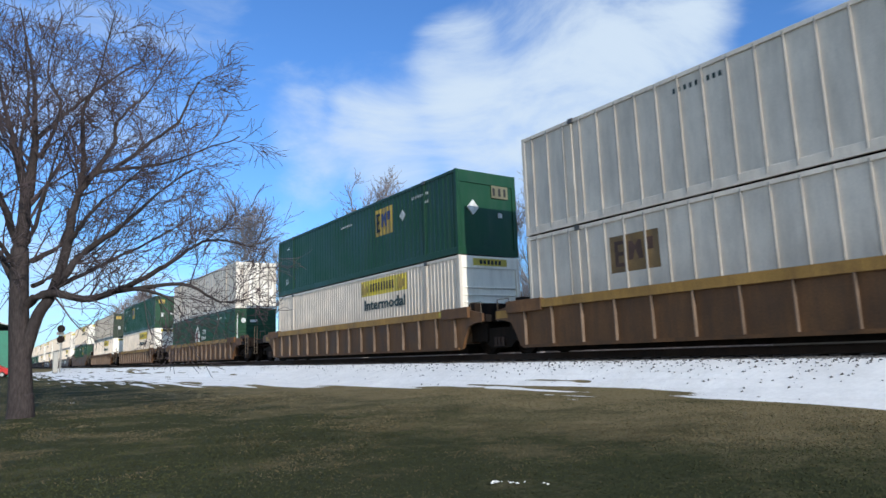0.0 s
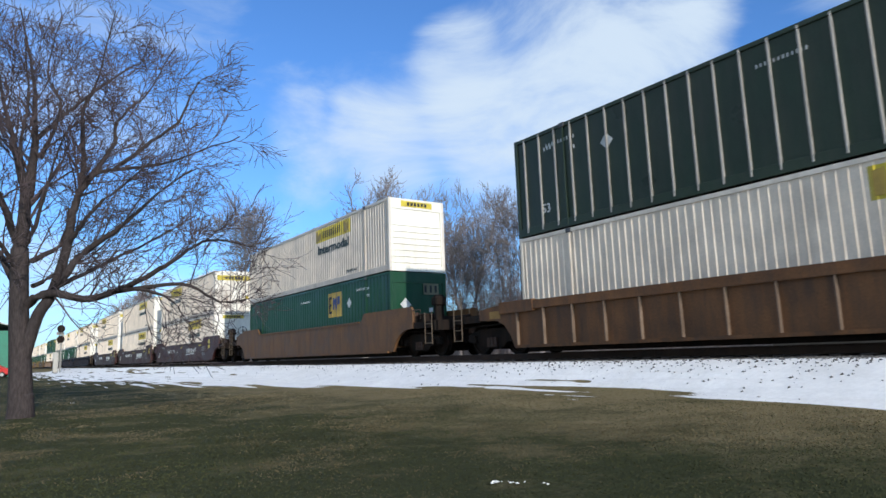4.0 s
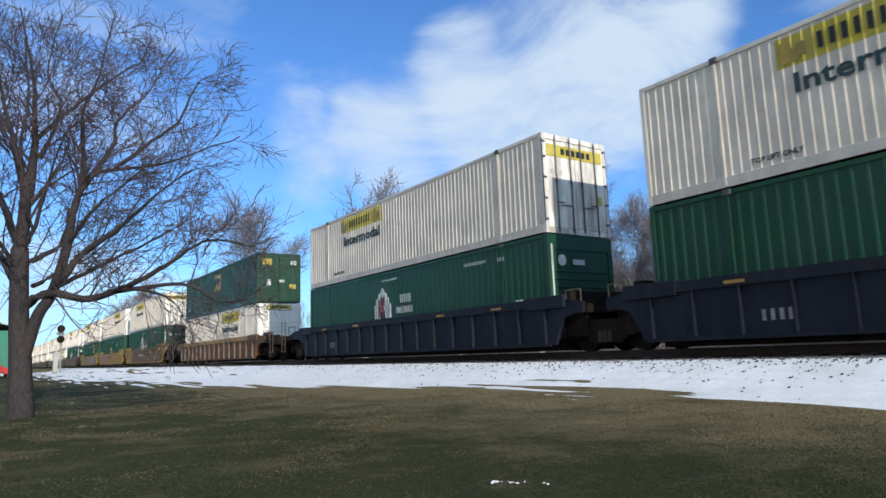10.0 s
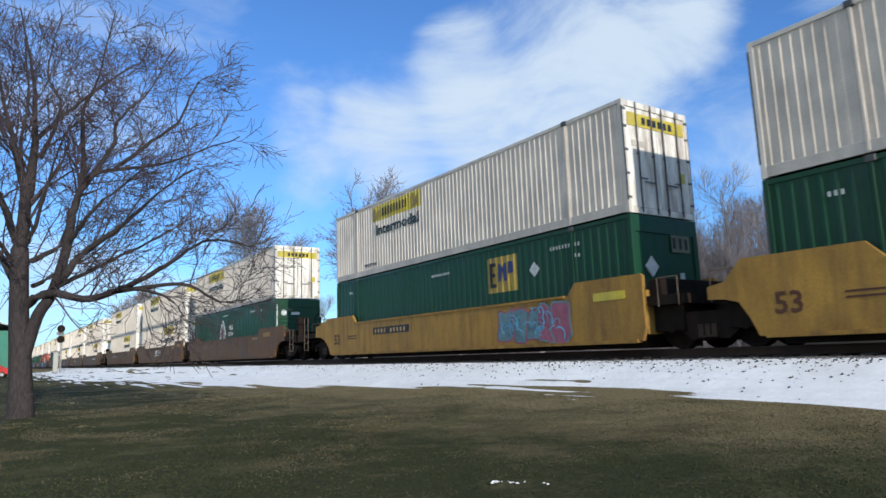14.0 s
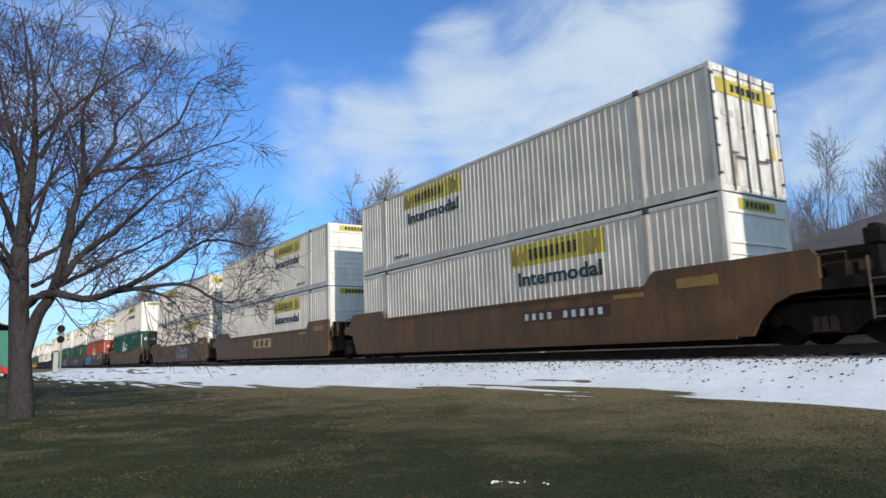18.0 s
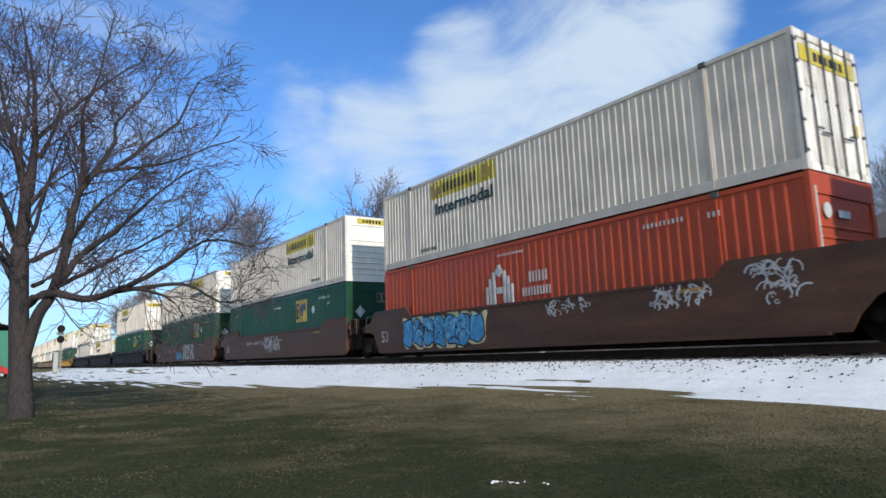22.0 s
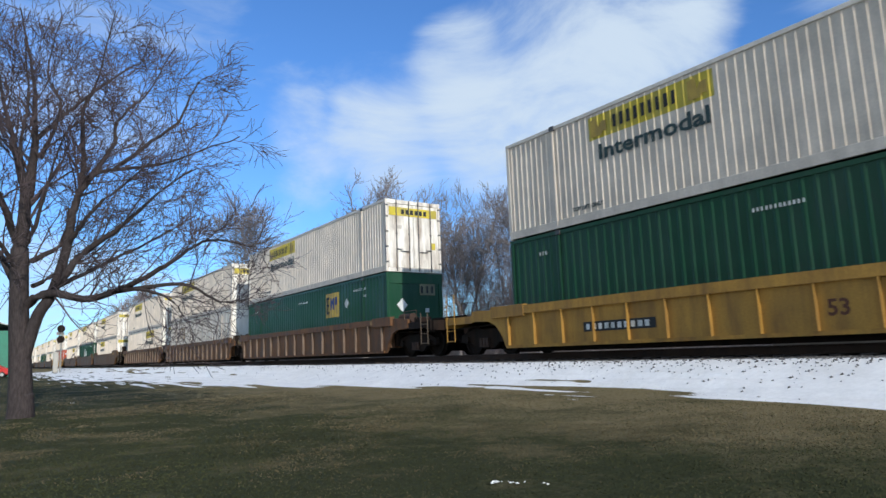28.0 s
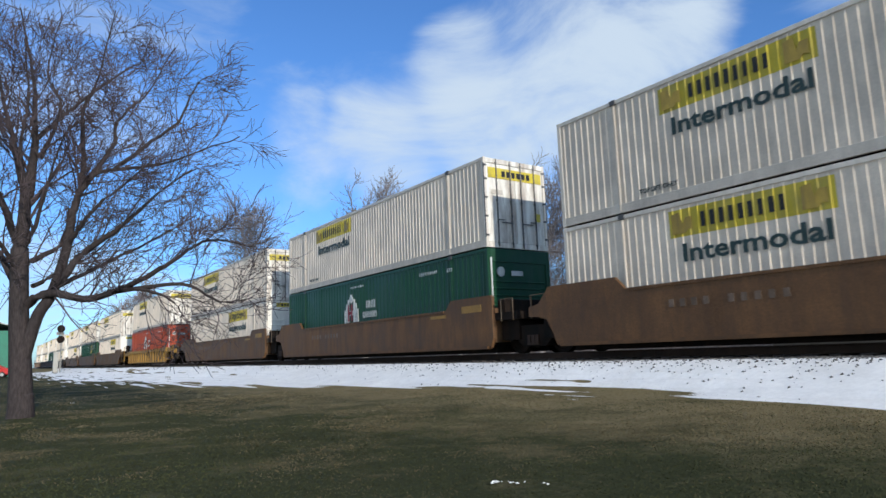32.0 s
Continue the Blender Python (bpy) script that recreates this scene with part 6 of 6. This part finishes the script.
mark_boxes(unit(15), [(-4.5, -1.85, 0.90, 1.16)], M_BLACK, "black number panel", "number_panel", FACE + 0.002)
number_bars(unit(15), -4.35, -2.0, 0.95, M_PATCH, 0.15)
# brand blocks
slanted(unit(14), -0.8, 0.86, 2.2, 0.28, 3, M_BROWNMARK, 0.0, False)
graffiti(unit(14), -5.9, 0.34, 3.1, 0.98, 5, M_TAGROSE, M_TAGGREY)
scribble(unit(14), -5.8, 0.38, 2.9, 0.9, 6, M_TAGGREY, 30, 0.03, FACE - 0.012)
graffiti(unit(15), 3.2, 0.30, 1.9, 1.0, 14, M_TAGTEAL, M_TAGROSE)
graffiti(unit(15), 4.8, 0.28, 1.3, 1.0, 15, M_TAGROSE, M_TAGTEAL, FACE - 0.012)
scribble(unit(15), 3.3, 0.34, 2.6, 0.9, 16, M_TAGPALE, 26, 0.03, FACE - 0.020)
graffiti(unit(13), 2.4, 0.30, 5.4, 1.0, 9, M_TAN, M_DARKBROWN)
scribble(unit(13), 2.6, 0.34, 5.0, 0.9, 10, M_DARKBROWN, 46, 0.03, FACE - 0.012)
mark_boxes(unit(13), [(-1.75, 1.25, 0.74, 1.08)], M_DARKBROWN, "dark number panel", "number_panel", FACE + 0.002)
number_bars(unit(13), -1.6, 1.1, 0.82, M_MARK, 0.18, 11)
slanted(unit(17), -1.05, 0.86, 2.1, 0.34, 3, M_MARK, 0.10)
mark_boxes(unit(20), [(-1.35, 1.35, 0.74, 1.20)], M_PATCH, "faded yellow panel")
for a in (-1.0, -0.25, 0.5):
    part("side_emblem", plate([(a, 0.80), (a + 0.42, 0.80), (a + 0.50, 1.12), (a + 0.08, 1.12)], FACE - 0.009, FACE - 0.005), M_BROWNMARK, unit(20), "red block of the emblem")
graffiti(unit(21), 0.15, 0.32, 3.3, 1.0, 22, M_TAGGREY, M_TAGDARK)
scribble(unit(21), 0.3, 0.36, 3.0, 0.9, 23, M_TAGDARK, 26, 0.03, FACE - 0.012)
slanted(unit(22), 1.6, 0.88, 1.9, 0.24, 3, M_FADED, 0.0, False)
graffiti(unit(23), -6.5, 0.30, 4.75, 1.06, 70, M_TAGCREAM, M_TAGCREAM)
graffiti(unit(23), -6.45, 0.34, 4.7, 0.98, 71, M_TAGBLUE, M_TAGDARK, FACE - 0.012)
scribble(unit(23), -6.3, 0.40, 4.4, 0.85, 73, M_TAGDARK, 34, 0.03, FACE - 0.026)
scribble(unit(23), -6.3, 0.40, 4.4, 0.95, 74, M_TAGPALE, 40, 0.05, FACE - 0.025)
scribble(unit(23), 0.9, 0.92, 1.75, 0.50, 33, M_TAGGREY2, 34)
scribble(unit(23), 4.25, 0.80, 1.7, 0.62, 34, M_TAGGREY2, 46)
scribble(unit(23), 6.9, 0.75, 1.05, 0.90, 35, M_TAGGREY2, 34)
scribble(unit(24), -2.0, 0.42, 3.1, 0.85, 36, M_BLOCK, 64, 0.05)
# old snow lying along a container roof
bm = bmesh.new()
r9 = random.Random(9)
for k in range(60):
    a = -7.9 + 15.8 * k / 60 + r9.uniform(-0.1, 0.1)
    h = r9.choice((0.04, 0.07, 0.10, 0.15, 0.20))
    ring = [bm.verts.new((a + 0.22 * math.cos(j) * r9.uniform(0.7, 1.3), -1.19 + 0.09 * math.sin(j), 0.0)) for j in (0, 1.05, 2.1, 3.14, 4.19, 5.24)]
    tip = bm.verts.new((a, -1.21, h))
    for j in range(6):
        bm.faces.new((ring[j], ring[(j + 1) % 6], tip))
    bm.faces.new(ring[::-1])
cap = part("snow_ridge", bm, M_SNOW, None)
tagged(cap, "lumpy ridge of old snow along the container roof", "snow")
cap_x = TRAIN[7][0] - HX
cap.matrix_basis = pose(cap_x, TRACK_Y, HIGH_Z + CH - 0.008)
rolling.append((cap, cap_x, HIGH_Z + CH - 0.008, 0))
scribble(unit(25), -1.75, 0.28, 1.8, 0.62, 37, M_TAGBLUE, 46, 0.07)
scribble(unit(25), -1.6, 0.34, 1.4, 0.45, 38, M_TAGPALE, 14, 0.03, FACE - 0.006)
mark_boxes(unit(25), [(0.28, 0.5, 0.5, 1.4)], M_TAGDARK, "dark sprayed shading", "graffiti")
for shape in (
        [(0.50, 0.30), (0.93, 0.32), (0.95, 0.72), (1.15, 0.72), (1.17, 0.30), (1.50, 0.30), (1.52, 1.40), (1.13, 1.42), (1.15, 1.02), (0.95, 1.02), (0.97, 1.42), (0.53, 1.38)],
        [(1.58, 0.30), (2.42, 0.30), (2.40, 0.58), (2.17, 0.56), (2.15, 1.05), (2.36, 1.07), (2.35, 1.42), (1.58, 1.40), (1.57, 1.05), (1.80, 1.05), (1.80, 0.56), (1.58, 0.55)],
        [(2.48, 0.30), (2.85, 0.30), (2.87, 0.66), (3.08, 0.66), (3.15, 0.30), (3.62, 0.32), (3.42, 0.74), (3.55, 0.92), (3.50, 1.25), (3.32, 1.42), (2.46, 1.42)]):
    wide = [(0.52 + (x - 0.52) * 1.0, z) for x, z in shape]
    part("graffiti", plate([(x + 0.03, z - 0.02) for x, z in wide], FACE - 0.003, FACE + 0.004), M_TAGDARK, unit(25), "dark edge of a sprayed block")
    part("graffiti", plate(wide, FACE - 0.009, FACE - 0.004), M_BLOCK, unit(25), "large grey sprayed block")
scribble(unit(25), 0.2, 0.3, 0.35, 1.0, 61, M_TAGPALE, 14, 0.05)
for k in (9, 10, 11, 26, 27, 28):
    for a in (-6.2, -3.2, 2.9, 5.8):
        mark_boxes(unit(k), [(a, a + 0.45, 1.28, 1.35)], M_OCHRE, "small faded reflector", face=-1.572)
    part("side_letters", bar_row(-5.5, 0.50, 0.7, 0.22, 4, FACE + 0.0, 44, 0.5), M_TAGGREY, unit(k), "four faded white strokes")
for k in (0, 1, 2, 3, 4, 12, 30, 31, 32):
    mark_boxes(unit(k), [(7.2, 8.1, 1.26, 1.42)], M_YELLOW if k < 5 else M_OCHRE, "worn yellow reflector", face=-1.572)
    mark_boxes(unit(k), [(-9.35, -8.85, 1.04, 1.26)], M_OCHRE, "faded yellow end plate")
k = 29
part("number_panel", boxes((-5.2, -3.0, FACE - 0.004, FACE + 0.01, 0.50, 0.74)), M_BLACK, unit(k), "black number panel")
part("side_lettering", bar_row(-5.1, 0.55, 2.0, 0.14, 10, FACE - 0.008, 51, 0.35), M_MARK, unit(k), "row of painted characters")
length_mark(unit(k), 0.7, 0.52, 0.30, M_BROWNMARK)
slanted(unit(k), 2.2, 0.60, 1.2, 0.26, 3, M_BROWNMARK, 0.0, False)


# ---- what moves: the train rolls by, its wheels turn ----
def travel(t):
    """Metres that the train has gone at t seconds."""
    return 22.390 * t - 0.00465 * t * t


def motions():
    times = [0.0, 4.0, 8.0, 12.0, 16.0, 20.0, 24.0, 28.0, 32.0]
    for ob, x, z, turn in rolling:
        walk(ob, [(t, pose(x + travel(t), TRACK_Y, z, 0, 0, turn)) for t in times])
    first = {}
    for car in cars:
        for ob in car.children_recursive:
            if not ob.name.startswith("wheelset"):
                continue
            dx = round(ob.location.x, 2)
            if dx not in first:
                first[dx] = ob
                walk(ob, [(k / FPS, pose(dx, 0, WHEEL_R, 0, math.degrees(travel(k / FPS) / WHEEL_R) % 360)) for k in range(32 * FPS + 1)])
            else:
                keys = ob.animation_data_create()
                ob.rotation_mode = "QUATERNION"
                keys.action = first[dx].animation_data.action
                keys.action_slot = first[dx].animation_data.action_slot


motions()
